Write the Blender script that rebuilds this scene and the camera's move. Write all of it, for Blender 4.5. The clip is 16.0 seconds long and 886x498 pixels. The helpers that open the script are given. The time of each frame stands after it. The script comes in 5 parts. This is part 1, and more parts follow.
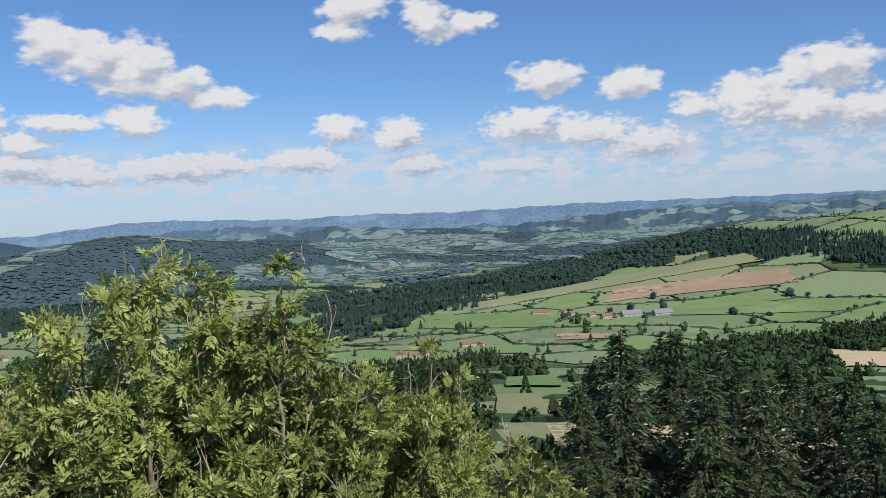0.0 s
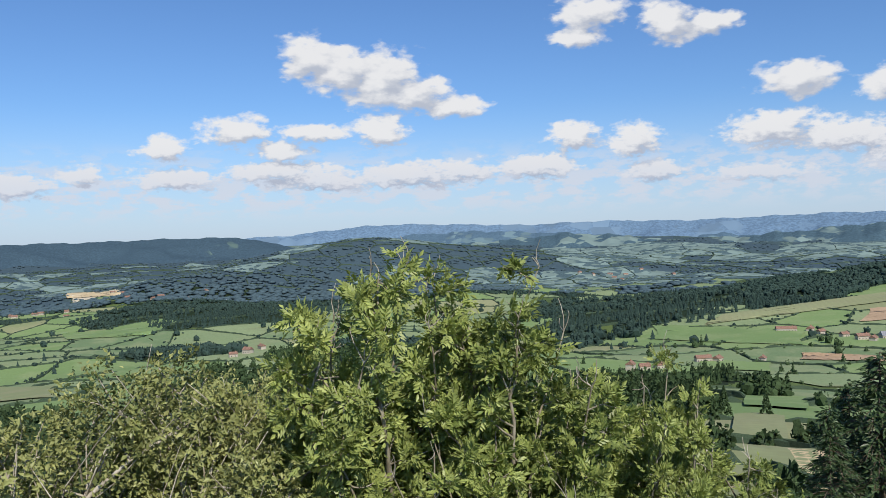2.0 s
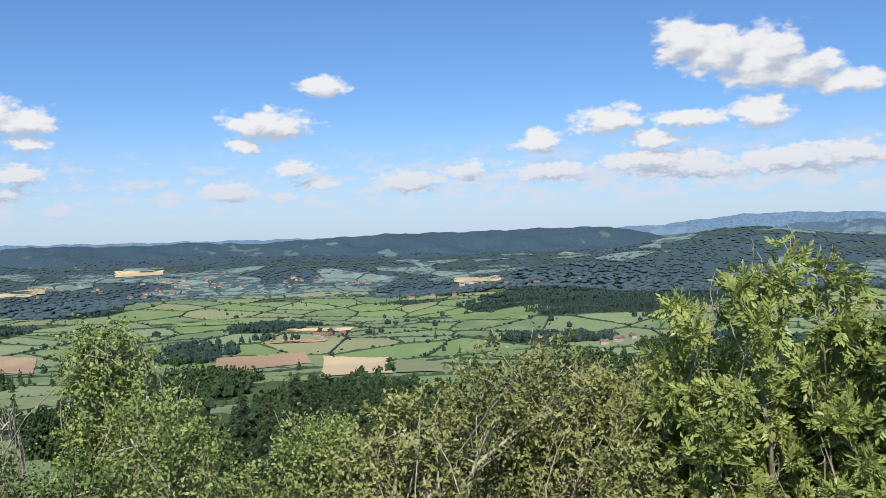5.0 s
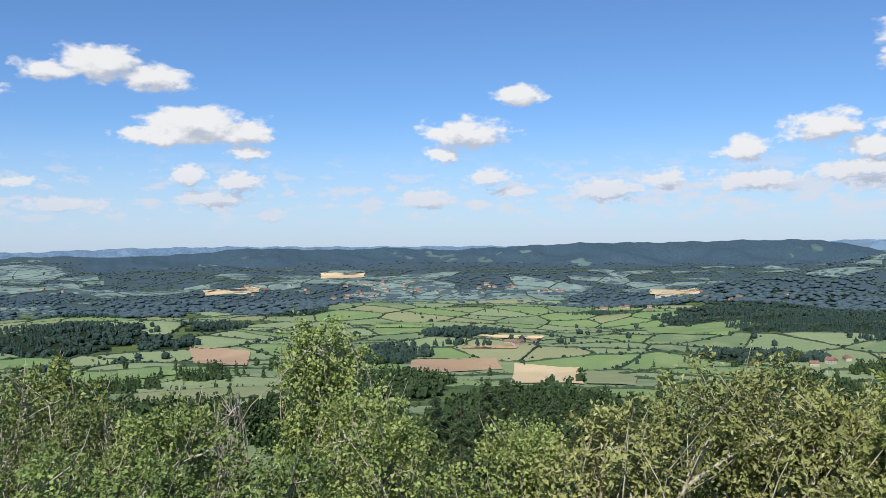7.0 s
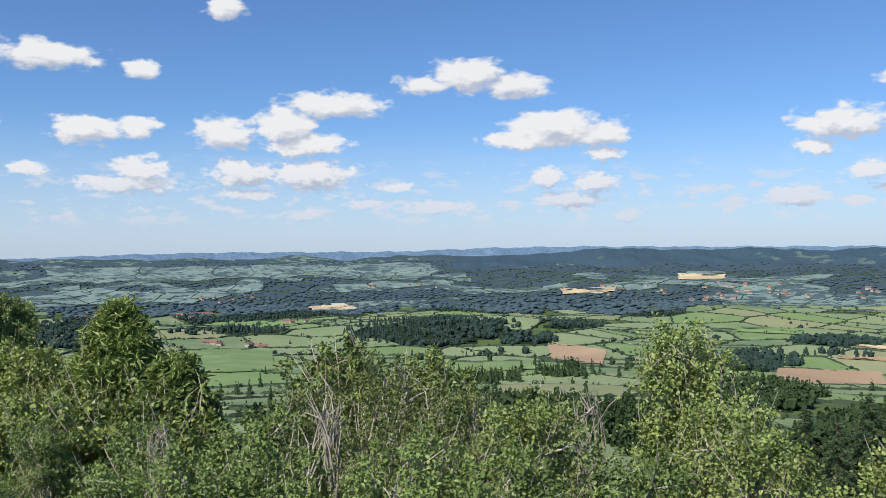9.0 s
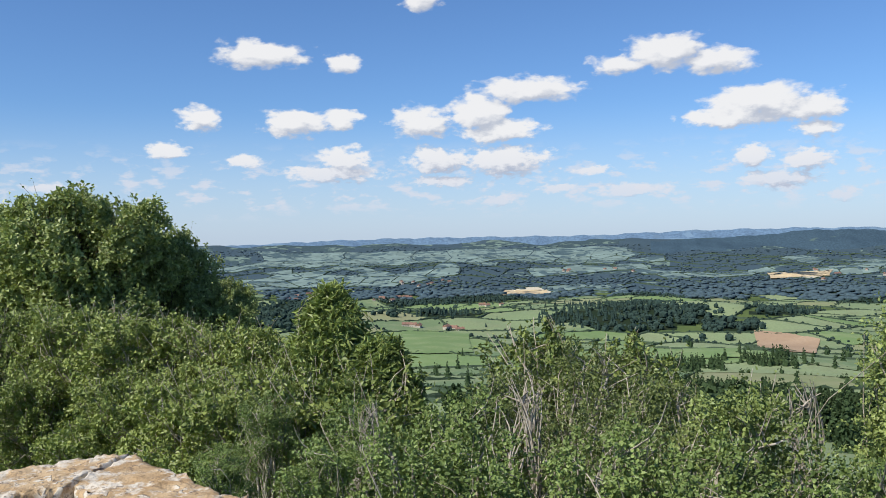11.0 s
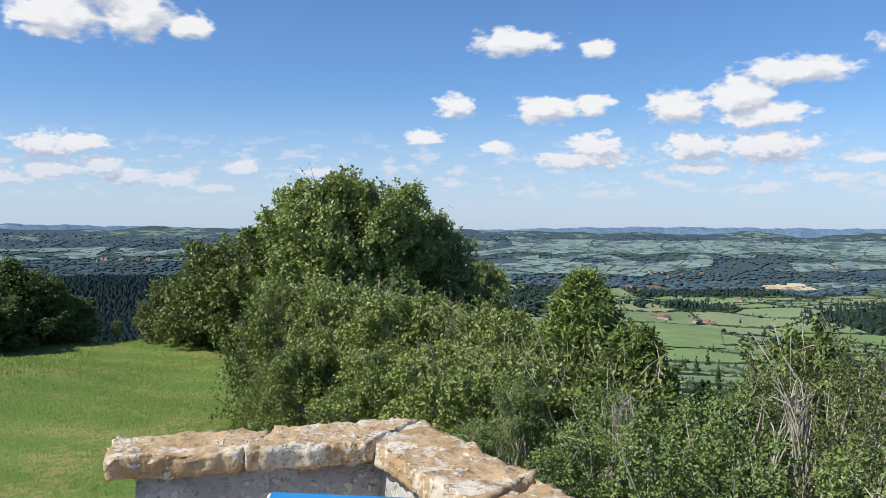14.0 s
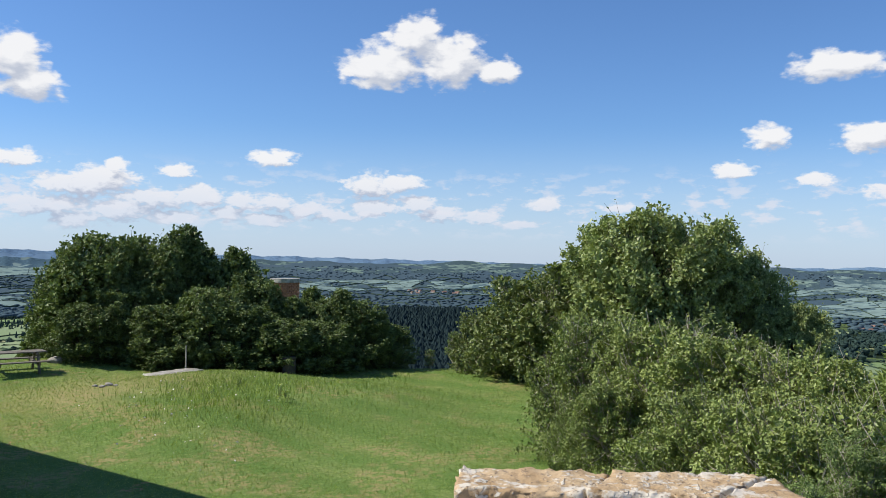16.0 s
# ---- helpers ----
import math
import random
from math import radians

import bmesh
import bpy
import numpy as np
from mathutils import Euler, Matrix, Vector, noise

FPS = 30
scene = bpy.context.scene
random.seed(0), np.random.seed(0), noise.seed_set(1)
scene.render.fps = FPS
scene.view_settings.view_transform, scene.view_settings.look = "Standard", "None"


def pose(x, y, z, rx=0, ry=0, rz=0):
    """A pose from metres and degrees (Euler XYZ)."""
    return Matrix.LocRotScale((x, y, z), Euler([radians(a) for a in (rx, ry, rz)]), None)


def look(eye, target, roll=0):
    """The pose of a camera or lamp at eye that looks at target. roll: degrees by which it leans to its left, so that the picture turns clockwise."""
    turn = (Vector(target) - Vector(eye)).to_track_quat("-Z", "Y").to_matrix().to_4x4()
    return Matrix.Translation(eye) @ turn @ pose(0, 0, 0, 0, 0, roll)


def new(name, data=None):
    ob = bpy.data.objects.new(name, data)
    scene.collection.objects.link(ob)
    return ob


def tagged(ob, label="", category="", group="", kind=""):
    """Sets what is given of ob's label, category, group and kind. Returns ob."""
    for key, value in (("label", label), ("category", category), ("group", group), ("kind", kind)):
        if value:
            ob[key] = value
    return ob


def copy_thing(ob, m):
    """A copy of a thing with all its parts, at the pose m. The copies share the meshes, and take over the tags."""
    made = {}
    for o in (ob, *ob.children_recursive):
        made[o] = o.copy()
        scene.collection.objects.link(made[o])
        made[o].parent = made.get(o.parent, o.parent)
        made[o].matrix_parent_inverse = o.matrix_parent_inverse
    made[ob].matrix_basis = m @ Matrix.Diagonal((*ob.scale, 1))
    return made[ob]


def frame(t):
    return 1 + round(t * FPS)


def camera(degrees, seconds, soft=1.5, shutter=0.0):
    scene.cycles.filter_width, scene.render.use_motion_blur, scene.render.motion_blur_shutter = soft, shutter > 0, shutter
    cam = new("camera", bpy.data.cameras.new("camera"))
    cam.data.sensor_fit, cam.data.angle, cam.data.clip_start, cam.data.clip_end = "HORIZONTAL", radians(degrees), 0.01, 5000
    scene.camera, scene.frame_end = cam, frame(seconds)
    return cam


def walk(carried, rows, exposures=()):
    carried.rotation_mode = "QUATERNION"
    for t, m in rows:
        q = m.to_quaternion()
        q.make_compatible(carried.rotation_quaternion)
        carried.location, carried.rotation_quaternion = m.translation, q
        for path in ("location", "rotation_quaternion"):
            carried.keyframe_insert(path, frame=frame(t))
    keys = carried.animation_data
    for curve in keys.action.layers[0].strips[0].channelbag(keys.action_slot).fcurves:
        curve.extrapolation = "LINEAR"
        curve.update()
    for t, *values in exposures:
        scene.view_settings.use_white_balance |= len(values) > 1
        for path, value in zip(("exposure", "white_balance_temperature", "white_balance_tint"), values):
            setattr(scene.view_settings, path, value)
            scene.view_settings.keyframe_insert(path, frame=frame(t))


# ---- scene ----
cam = camera(54.95, 16.0, soft=0.8)
PATH = [
    (0.0, pose(-0.020, -0.006, 1.604, 87.98, 2.68, 0.00)),
    (0.5, pose(-0.024, -0.008, 1.604, 88.45, 2.00, 5.43)),
    (1.0, pose(-0.052, -0.020, 1.595, 88.57, 1.95, 9.43)),
    (1.5, pose(-0.022, -0.014, 1.603, 88.69, 1.75, 12.41)),
    (2.0, pose(-0.049, 0.008, 1.599, 88.96, 1.62, 15.50)),
    (2.5, pose(-0.060, 0.022, 1.598, 89.43, 1.59, 19.18)),
    (3.0, pose(-0.069, 0.020, 1.597, 89.65, 1.26, 23.24)),
    (3.5, pose(-0.056, -0.001, 1.601, 89.76, 1.25, 27.50)),
    (4.0, pose(-0.065, -0.036, 1.597, 89.35, 1.76, 32.25)),
    (4.5, pose(-0.038, -0.064, 1.602, 88.94, 2.01, 36.48)),
    (7.0, pose(-0.189, -0.155, 1.593, 89.74, 0.53, 53.07)),
    (7.5, pose(-0.223, -0.173, 1.595, 89.31, 1.32, 57.53)),
    (8.0, pose(-0.245, -0.186, 1.601, 88.72, 0.87, 64.57)),
    (8.5, pose(-0.249, -0.178, 1.599, 89.29, 0.19, 71.18)),
    (9.0, pose(-0.257, -0.157, 1.594, 89.92, 0.45, 76.67)),
    (9.5, pose(-0.251, -0.166, 1.603, 89.73, 0.77, 80.97)),
    (12.0, pose(-0.272, -0.232, 1.604, 88.55, 0.51, 94.40)),
    (12.5, pose(-0.269, -0.240, 1.604, 88.37, 0.02, 97.13)),
    (13.0, pose(-0.247, -0.249, 1.610, 88.62, -0.39, 100.25)),
    (13.5, pose(-0.235, -0.266, 1.601, 88.10, -0.50, 103.32)),
    (14.0, pose(-0.224, -0.319, 1.596, 88.22, -0.37, 106.23)),
    (14.5, pose(-0.221, -0.382, 1.592, 88.13, 0.03, 108.64)),
    (15.0, pose(-0.206, -0.431, 1.594, 88.50, -0.06, 112.49)),
    (15.5, pose(-0.173, -0.454, 1.602, 89.86, -0.82, 118.64)),
    (16.0, pose(-0.177, -0.429, 1.611, 90.44, -0.84, 126.27)),
]
walk(cam, PATH, [(0.0, -0.16), (2.0, -0.06), (4.5, 0.02), (9.0, 0.02), (16.0, 0.10)])

EYE = 1.6          # eye height over the platform floor
SUN_AZ, SUN_EL = 217.0, 46.0


def ray_dir(az, el=0.0):
    """Unit vector for an azimuth (degrees, counter-clockwise from +y) and an elevation."""
    a, e = radians(az), radians(el)
    return Vector((-math.sin(a) * math.cos(e), math.cos(a) * math.cos(e), math.sin(e)))


# ---------------------------------------------------------------- light
sun = new("sun", bpy.data.lights.new("sun", "SUN"))
sun.data.energy, sun.data.angle, sun.data.color = 5.0, radians(0.53), (1.0, 0.93, 0.82)
sun.matrix_world = look(ray_dir(SUN_AZ, SUN_EL) * 50, (0, 0, 0))

# cumulus lobes: azimuth, elevation, half width, half height in degrees
CLOUDS_EAST = [(24.1, 11.7, 2.3, 1.3), (21.9, 10.9, 2.7, 1.5), (19.3, 10.3, 2.7, 1.9), (17.3, 9.3, 2.7, 1.3), (14.6, 8.4, 2.3, 0.7), (5.5, 14.0, 2.3, 1.0), (6.3, 12.5, 1.9, 0.6), (0.3, 13.1, 2.0, 1.3), (-2.0, 12.7, 1.9, 0.8), (-7.2, 8.9, 2.5, 1.1), (-12.7, 8.2, 2.0, 1.0), (-24.7, 8.3, 2.9, 1.4), (-20.5, 6.7, 3.1, 1.7), (-23.4, 5.8, 3.4, 1.4), (-16.7, 6.5, 1.5, 0.9), (-26.5, 5.5, 2.3, 1.4), (-5.8, 6.0, 3.1, 1.1), (-9.9, 5.4, 3.1, 1.0), (-13.8, 4.4, 3.0, 1.0)]
CLOUDS_EAST_LOW = [(6.6, 6.2, 1.9, 0.9), (2.7, 5.7, 1.8, 1.1), (9.3, 4.3, 3.0, 0.8), (1.5, 3.8, 2.3, 0.7), (19.5, 6.9, 1.9, 1.0), (24.0, 6.9, 2.7, 0.6), (17.6, 4.0, 4.2, 0.8), (23.6, 3.8, 3.8, 0.8), (14.1, 4.2, 2.3, 0.7), (-4.6, 3.4, 3.8, 0.5), (28.8, 7.0, 2.3, 0.9), (26.0, 5.7, 2.3, 0.6), (26.8, 4.5, 3.4, 0.6)]
CLOUDS_NORTH = [(51.4, 7.4, 3.1, 1.0), (52.7, 6.1, 1.1, 0.5), (48.1, 9.9, 1.7, 0.6), (42.1, 3.6, 2.5, 0.7), (38.3, 4.2, 1.3, 0.6), (33.6, 5.9, 1.6, 0.8), (32.9, 3.9, 3.0, 0.7), (49.9, 4.5, 1.5, 0.5), (48.4, 3.6, 1.5, 0.4), (50.6, 2.7, 0.8, 0.3), (54.3, 3.1, 1.9, 0.6), (74.8, 11.5, 2.7, 1.1), (71.8, 10.6, 2.3, 0.8), (77.7, 10.8, 2.3, 0.6), (69.1, 7.9, 3.5, 1.1), (71.1, 7.1, 2.7, 0.7), (66.2, 7.5, 2.1, 0.8), (65.9, 6.2, 1.5, 0.5), (69.8, 4.7, 1.2, 0.6), (66.5, 4.3, 1.4, 0.7), (68.2, 3.2, 2.3, 0.6), (64.6, 2.0, 1.1, 0.4), (77.1, 2.7, 2.7, 0.4), (79.4, 4.1, 1.5, 0.3)]
CLOUDS_WEST = [(83.9, 9.5, 3.5, 0.8), (86.9, 8.0, 1.9, 1.1), (90.9, 7.4, 2.1, 1.1), (85.8, 6.9, 2.7, 0.7), (99.4, 7.5, 2.5, 0.8), (96.4, 7.8, 1.5, 0.6), (96.3, 5.1, 1.7, 0.8), (96.8, 4.2, 3.2, 0.5), (89.8, 5.0, 2.3, 0.9), (85.4, 4.9, 3.1, 1.0), (89.5, 3.6, 2.7, 0.4), (101.6, 11.9, 3.1, 0.8), (96.2, 11.4, 1.4, 0.6), (90.8, 15.5, 1.4, 0.7), (81.9, 3.0, 1.4, 0.3), (86.0, 2.3, 1.2, 0.4), (105.4, 7.6, 1.3, 0.8), (107.5, 5.7, 1.3, 0.5), (102.8, 5.0, 1.1, 0.4), (126.4, 2.7, 1.5, 0.4), (119.6, 3.4, 1.3, 0.4), (114.6, 3.3, 1.2, 0.3)]
CLOUDS_SOUTH = [(128.3, 14.2, 2.0, 1.5), (130.4, 12.4, 3.1, 1.4), (125.8, 12.8, 2.3, 1.7), (122.8, 12.2, 1.5, 0.8), (153.3, 11.4, 1.7, 1.5), (152.4, 10.0, 1.9, 1.1), (137.6, 6.2, 1.7, 0.6), (147.5, 5.4, 0.8, 0.5), (149.5, 4.1, 3.0, 0.8), (151.3, 2.8, 3.0, 0.7), (145.1, 3.4, 3.0, 0.6), (131.4, 4.6, 1.9, 0.8), (129.1, 4.8, 1.7, 0.6), (137.7, 3.3, 1.9, 0.6), (140.6, 2.5, 1.5, 0.5), (135.5, 3.0, 1.5, 0.5), (126.5, 2.8, 1.5, 0.5), (149.8, 2.0, 1.7, 0.5), (153.2, 5.6, 1.7, 0.5), (130.8, 3.1, 1.9, 0.5), (143.8, 2.2, 1.9, 0.4), (148.0, 4.6, 2.2, 0.7), (142.2, 3.6, 1.6, 0.6), (139.8, 3.4, 1.2, 0.5), (147.0, 2.6, 2.6, 0.6), (133.6, 2.6, 1.8, 0.4), (128.0, 3.5, 1.4, 0.5), (123.6, 2.6, 1.2, 0.4), (138.0, 2.2, 2.0, 0.4), (121.0, 2.2, 1.4, 0.3), (143.6, 5.2, 1.0, 0.4)]


class Nodes:
    """Short hand for building a node tree."""

    def __init__(self, tree):
        self.t = tree

    def add(self, kind, **settings):
        n = self.t.nodes.new(kind)
        for k, v in settings.items():
            if k == "operation":
                n.operation = v
            elif k == "data_type":
                n.data_type = v
        return n

    def put(self, socket, v):
        if isinstance(v, bpy.types.NodeSocket):
            self.t.links.new(v, socket)
        elif v is not None:
            socket.default_value = v

    def math(self, op, a, b=None, c=None, clamp=False):
        n = self.add("ShaderNodeMath", operation=op)
        n.use_clamp = clamp
        for i, v in enumerate((a, b, c)):
            self.put(n.inputs[i], v)
        return n.outputs[0]

    def vec(self, op, a, b=None, c=None):
        n = self.add("ShaderNodeVectorMath", operation=op)
        for i, v in enumerate((a, b, c)):
            self.put(n.inputs[i], v)
        return n.outputs["Value"] if op in ("LENGTH", "DOT_PRODUCT", "DISTANCE") else n.outputs["Vector"]

    def noise(self, vector, scale, detail=4.0, rough=0.55, colour=False):
        n = self.add("ShaderNodeTexNoise")
        self.put(n.inputs["Vector"], vector)
        n.inputs["Scale"].default_value, n.inputs["Detail"].default_value, n.inputs["Roughness"].default_value = scale, detail, rough
        return n.outputs["Color" if colour else "Fac"]

    def ramp(self, v, lo, hi, a=0.0, b=1.0, smooth=True):
        n = self.add("ShaderNodeMapRange")
        n.interpolation_type = "SMOOTHSTEP" if smooth else "LINEAR"
        for i, x in enumerate((v, lo, hi, a, b)):
            self.put(n.inputs[i], x)
        return n.outputs[0]

    def mix(self, f, a, b, kind="MIX"):
        n = self.add("ShaderNodeMix", data_type="RGBA")
        n.blend_type = kind
        self.put(n.inputs[0], f)
        for i, v in ((6, a), (7, b)):
            self.put(n.inputs[i], (*v, 1) if isinstance(v, tuple) and len(v) == 3 else v)
        return n.outputs[2]


def build_world():
    w = bpy.data.worlds.new("sky")
    scene.world = w
    w.use_nodes = True
    w.cycles.sampling_method = "NONE"
    t = w.node_tree
    t.nodes.clear()
    k = Nodes(t)
    sky = k.add("ShaderNodeTexSky")
    sky.sky_type, sky.sun_disc = "NISHITA", False
    sky.sun_elevation, sky.sun_rotation = radians(SUN_EL), radians(360 - SUN_AZ)
    sky.altitude, sky.air_density, sky.dust_density, sky.ozone_density = 700, 1.0, 0.6, 2.0
    # a node group: distance to the nearest lobe, at an (azimuth, elevation) point in degrees
    g = bpy.data.node_groups.new("cumulus", "ShaderNodeTree")
    g.interface.new_socket("P", in_out="INPUT", socket_type="NodeSocketVector")
    g.interface.new_socket("L", in_out="OUTPUT", socket_type="NodeSocketFloat")
    gk = Nodes(g)
    gi, go = g.nodes.new("NodeGroupInput"), g.nodes.new("NodeGroupOutput")
    best = None
    for az, el, rw, rh in CLOUDS_EAST + CLOUDS_EAST_LOW + CLOUDS_NORTH + CLOUDS_WEST + CLOUDS_SOUTH:
        rw, rh = rw * 1.16, rh * 1.28
        q = gk.vec("MULTIPLY_ADD", gi.outputs[0], (1 / rw, 1 / rh, 0), (-az / rw, -el / rh, 0))
        d = gk.vec("LENGTH", q)
        best = d if best is None else gk.math("SMOOTH_MIN", best, d, 0.25)
    g.links.new(best, go.inputs[0])
    geo = k.add("ShaderNodeTexCoord").outputs["Generated"]
    sep = k.add("ShaderNodeSeparateXYZ")
    t.links.new(geo, sep.inputs[0])
    az = k.math("MULTIPLY", k.math("ARCTAN2", k.math("MULTIPLY", sep.outputs[0], -1.0), sep.outputs[1]), 57.2958)
    el = k.math("MULTIPLY", k.math("ARCSINE", sep.outputs[2]), 57.2958)
    comb = k.add("ShaderNodeCombineXYZ")
    t.links.new(az, comb.inputs[0]), t.links.new(el, comb.inputs[1])
    p = comb.outputs[0]
    pn = k.vec("MULTIPLY", p, (0.55, 1.0, 0.0))
    warp = k.vec("SUBTRACT", k.noise(pn, 0.75, 4, 0.6, True), (0.5, 0.5, 0.5))
    far = k.ramp(el, 2.5, 10.0, 0.6, 1.0)
    warp = k.vec("SCALE", warp)
    t.links.new(far, warp.node.inputs[3])
    pw = k.vec("ADD", p, k.vec("MULTIPLY", warp, (2.1, 1.05, 0.0)))

    def field(vec):
        n = t.nodes.new("ShaderNodeGroup")
        n.node_tree = g
        t.links.new(vec, n.inputs[0])
        return n.outputs[0]

    fine = k.noise(pn, 1.35, 4, 0.5)
    tiny = k.math("MULTIPLY", k.math("SUBTRACT", k.noise(pn, 3.6, 4, 0.55), 0.5), k.ramp(el, 3.0, 10.0, 1.2, 0.2))
    fine = k.math("ADD", fine, tiny)
    for size, gain in ((1.15, 0.38), (2.7, 0.22)):
        cell = k.add("ShaderNodeTexVoronoi")
        cell.feature = "SMOOTH_F1"
        k.put(cell.inputs["Vector"], k.vec("ADD", pn, k.vec("SCALE", warp)))
        cell.inputs["Scale"].default_value, cell.inputs["Smoothness"].default_value = size, 0.5
        fine = k.math("ADD", fine, k.math("MULTIPLY", k.math("SUBTRACT", 0.42, cell.outputs["Distance"]), gain))
    body = k.math("SUBTRACT", 1.0, field(pw))
    body_up = k.math("SUBTRACT", 1.0, field(k.vec("ADD", pw, (0.35, 0.75, 0.0))))
    dens = k.math("ADD", k.math("MULTIPLY", body, 1.3), k.math("MULTIPLY", k.math("SUBTRACT", fine, 0.46), 1.35))
    alpha = k.ramp(dens, 0.0, k.ramp(el, 2.0, 9.0, 0.66, 0.56))
    # thin scattered veil low over the horizon
    veil = k.noise(k.vec("MULTIPLY", p, (0.42, 1.0, 0.0)), 1.25, 6, 0.58)
    veil = k.math("ADD", veil, k.ramp(az, 60.0, 22.0, 0.0, 0.07))
    veil = k.math("MULTIPLY", k.ramp(veil, 0.50, 0.64), k.math("MULTIPLY", k.ramp(el, 0.8, 2.6), k.ramp(el, 6.5, 3.5)))
    lit = k.ramp(k.math("SUBTRACT", body, k.math("ADD", body_up, k.math("MULTIPLY", k.math("SUBTRACT", fine, 0.5), -1.3))), -0.5, 0.28)
    shade = k.mix(lit, CLOUD_DARK, CLOUD_LIT)
    # low clouds stand farther off, behind more air
    air = k.mix(k.ramp(el, 1.0, 7.0), (0.78, 0.82, 0.92), (1.0, 1.0, 1.0))
    shade = k.mix(1.0, shade, air, "MULTIPLY")
    skyc = k.mix(1.0, sky.outputs[0], SKY_TINT, "MULTIPLY")
    pale = k.math("MULTIPLY", k.ramp(el, 9.0, -0.5), 0.62)
    skyc = k.mix(pale, skyc, PALE)
    col = k.mix(k.math("MULTIPLY", veil, 0.75), skyc, k.mix(1.0, CLOUD_LIT, (0.80, 0.83, 0.92), "MULTIPLY"))
    col = k.mix(k.math("MULTIPLY", alpha, k.ramp(el, 0.5, 5.0, 0.7, 0.97)), col, shade)
    bg = k.add("ShaderNodeBackground")
    t.links.new(col, bg.inputs[0])
    bg.inputs[1].default_value = 0.1
    out = k.add("ShaderNodeOutputWorld")
    t.links.new(bg.outputs[0], out.inputs[0])


CLOUD_LIT, CLOUD_DARK = (8.6, 8.6, 8.7), (5.0, 5.4, 6.3)
SKY_TINT, PALE = (0.69, 0.955, 1.295), (5.7, 6.6, 8.4)
build_world()

# ---------------------------------------------------------------- materials


def material(name, rough=0.9, spec=0.2):
    m = bpy.data.materials.new(name)
    m.use_nodes = True
    b = m.node_tree.nodes["Principled BSDF"]
    b.inputs["Roughness"].default_value = rough
    b.inputs["Specular IOR Level"].default_value = spec
    return m, Nodes(m.node_tree), b


def leaf_material(name, a, b, through_light=0.35, rough=0.42):
    m, k, p = material(name, rough, 0.3 if rough < 0.8 else 0.05)
    g = k.add("ShaderNodeNewGeometry")
    o = k.add("ShaderNodeObjectInfo")
    rnd = g.outputs["Random Per Island"]
    col = k.mix(rnd, a, b)
    pos = g.outputs["Position"]
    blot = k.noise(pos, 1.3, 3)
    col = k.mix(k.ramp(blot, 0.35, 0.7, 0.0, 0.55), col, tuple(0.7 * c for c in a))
    # clump-sized darks and lights: leaf tone variety that also paints shading between bunches
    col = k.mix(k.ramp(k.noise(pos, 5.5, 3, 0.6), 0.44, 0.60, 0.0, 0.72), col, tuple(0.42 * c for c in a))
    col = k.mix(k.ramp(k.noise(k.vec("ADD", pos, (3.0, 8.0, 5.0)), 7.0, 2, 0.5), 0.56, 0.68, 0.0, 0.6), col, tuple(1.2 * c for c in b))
    col = k.mix(k.math("MULTIPLY", o.outputs["Random"], 0.35), col, tuple(1.25 * c for c in b))
    k.put(p.inputs["Base Color"], col)
    tr = k.add("ShaderNodeBsdfTranslucent")
    k.put(tr.inputs[0], k.mix(1.0, col, (1.25, 1.3, 0.6), "MULTIPLY"))
    mx = k.add("ShaderNodeMixShader")
    mx.inputs[0].default_value = through_light * 0.6
    m.node_tree.links.new(p.outputs[0], mx.inputs[1])
    m.node_tree.links.new(tr.outputs[0], mx.inputs[2])
    m.node_tree.links.new(mx.outputs[0], m.node_tree.nodes["Material Output"].inputs[0])
    return m


def bark_material(name, a, b):
    m, k, p = material(name, 0.9)
    pos = k.add("ShaderNodeNewGeometry").outputs["Position"]
    f = k.noise(k.vec("MULTIPLY", pos, (1, 1, 0.35)), 22, 5)
    k.put(p.inputs["Base Color"], k.mix(k.ramp(f, 0.35, 0.65), a, b))
    return m


def land_material(name, a, b, c, scale=0.02, stripes=0.0):
    """Open land: two broad tints, a third in blotches, mown or drilled lines if stripes."""
    m, k, p = material(name, 0.95, 0.1)
    g = k.add("ShaderNodeNewGeometry")
    o = k.add("ShaderNodeObjectInfo")
    pos = g.outputs["Position"]
    col = k.mix(o.outputs["Random"], a, b)
    col = k.mix(k.ramp(k.noise(pos, scale, 5), 0.42, 0.68), col, c)
    col = k.mix(k.ramp(k.noise(pos, scale * 14, 4), 0.3, 0.75, 0.0, 0.35), col, tuple(x * 0.6 for x in a))
    if stripes:
        w = k.add("ShaderNodeTexWave")
        k.put(w.inputs["Vector"], pos)
        w.inputs["Scale"].default_value, w.inputs["Distortion"].default_value = stripes, 0.6
        col = k.mix(k.math("MULTIPLY", w.outputs["Fac"], 0.18), col, tuple(x * 0.7 for x in c))
    k.put(p.inputs["Base Color"], col)
    return m


M = {}
M["pasture"] = land_material("pasture", (0.15, 0.22, 0.11), (0.275, 0.34, 0.175), (0.245, 0.29, 0.155))
M["meadow"] = land_material("meadow", (0.20, 0.29, 0.115), (0.165, 0.25, 0.10), (0.23, 0.30, 0.135))
M["hay"] = land_material("hay", (0.30, 0.32, 0.17), (0.20, 0.25, 0.115), (0.28, 0.29, 0.16), stripes=0.03)
M["stubble"] = land_material("stubble", (0.62, 0.49, 0.29), (0.54, 0.43, 0.26), (0.64, 0.52, 0.33), stripes=0.04)
M["ploughed"] = land_material("ploughed", (0.42, 0.29, 0.18), (0.37, 0.27, 0.18), (0.44, 0.32, 0.21), stripes=0.04)
M["ground"] = land_material("rough_ground", (0.095, 0.14, 0.045), (0.11, 0.15, 0.05), (0.07, 0.105, 0.04), 0.01)
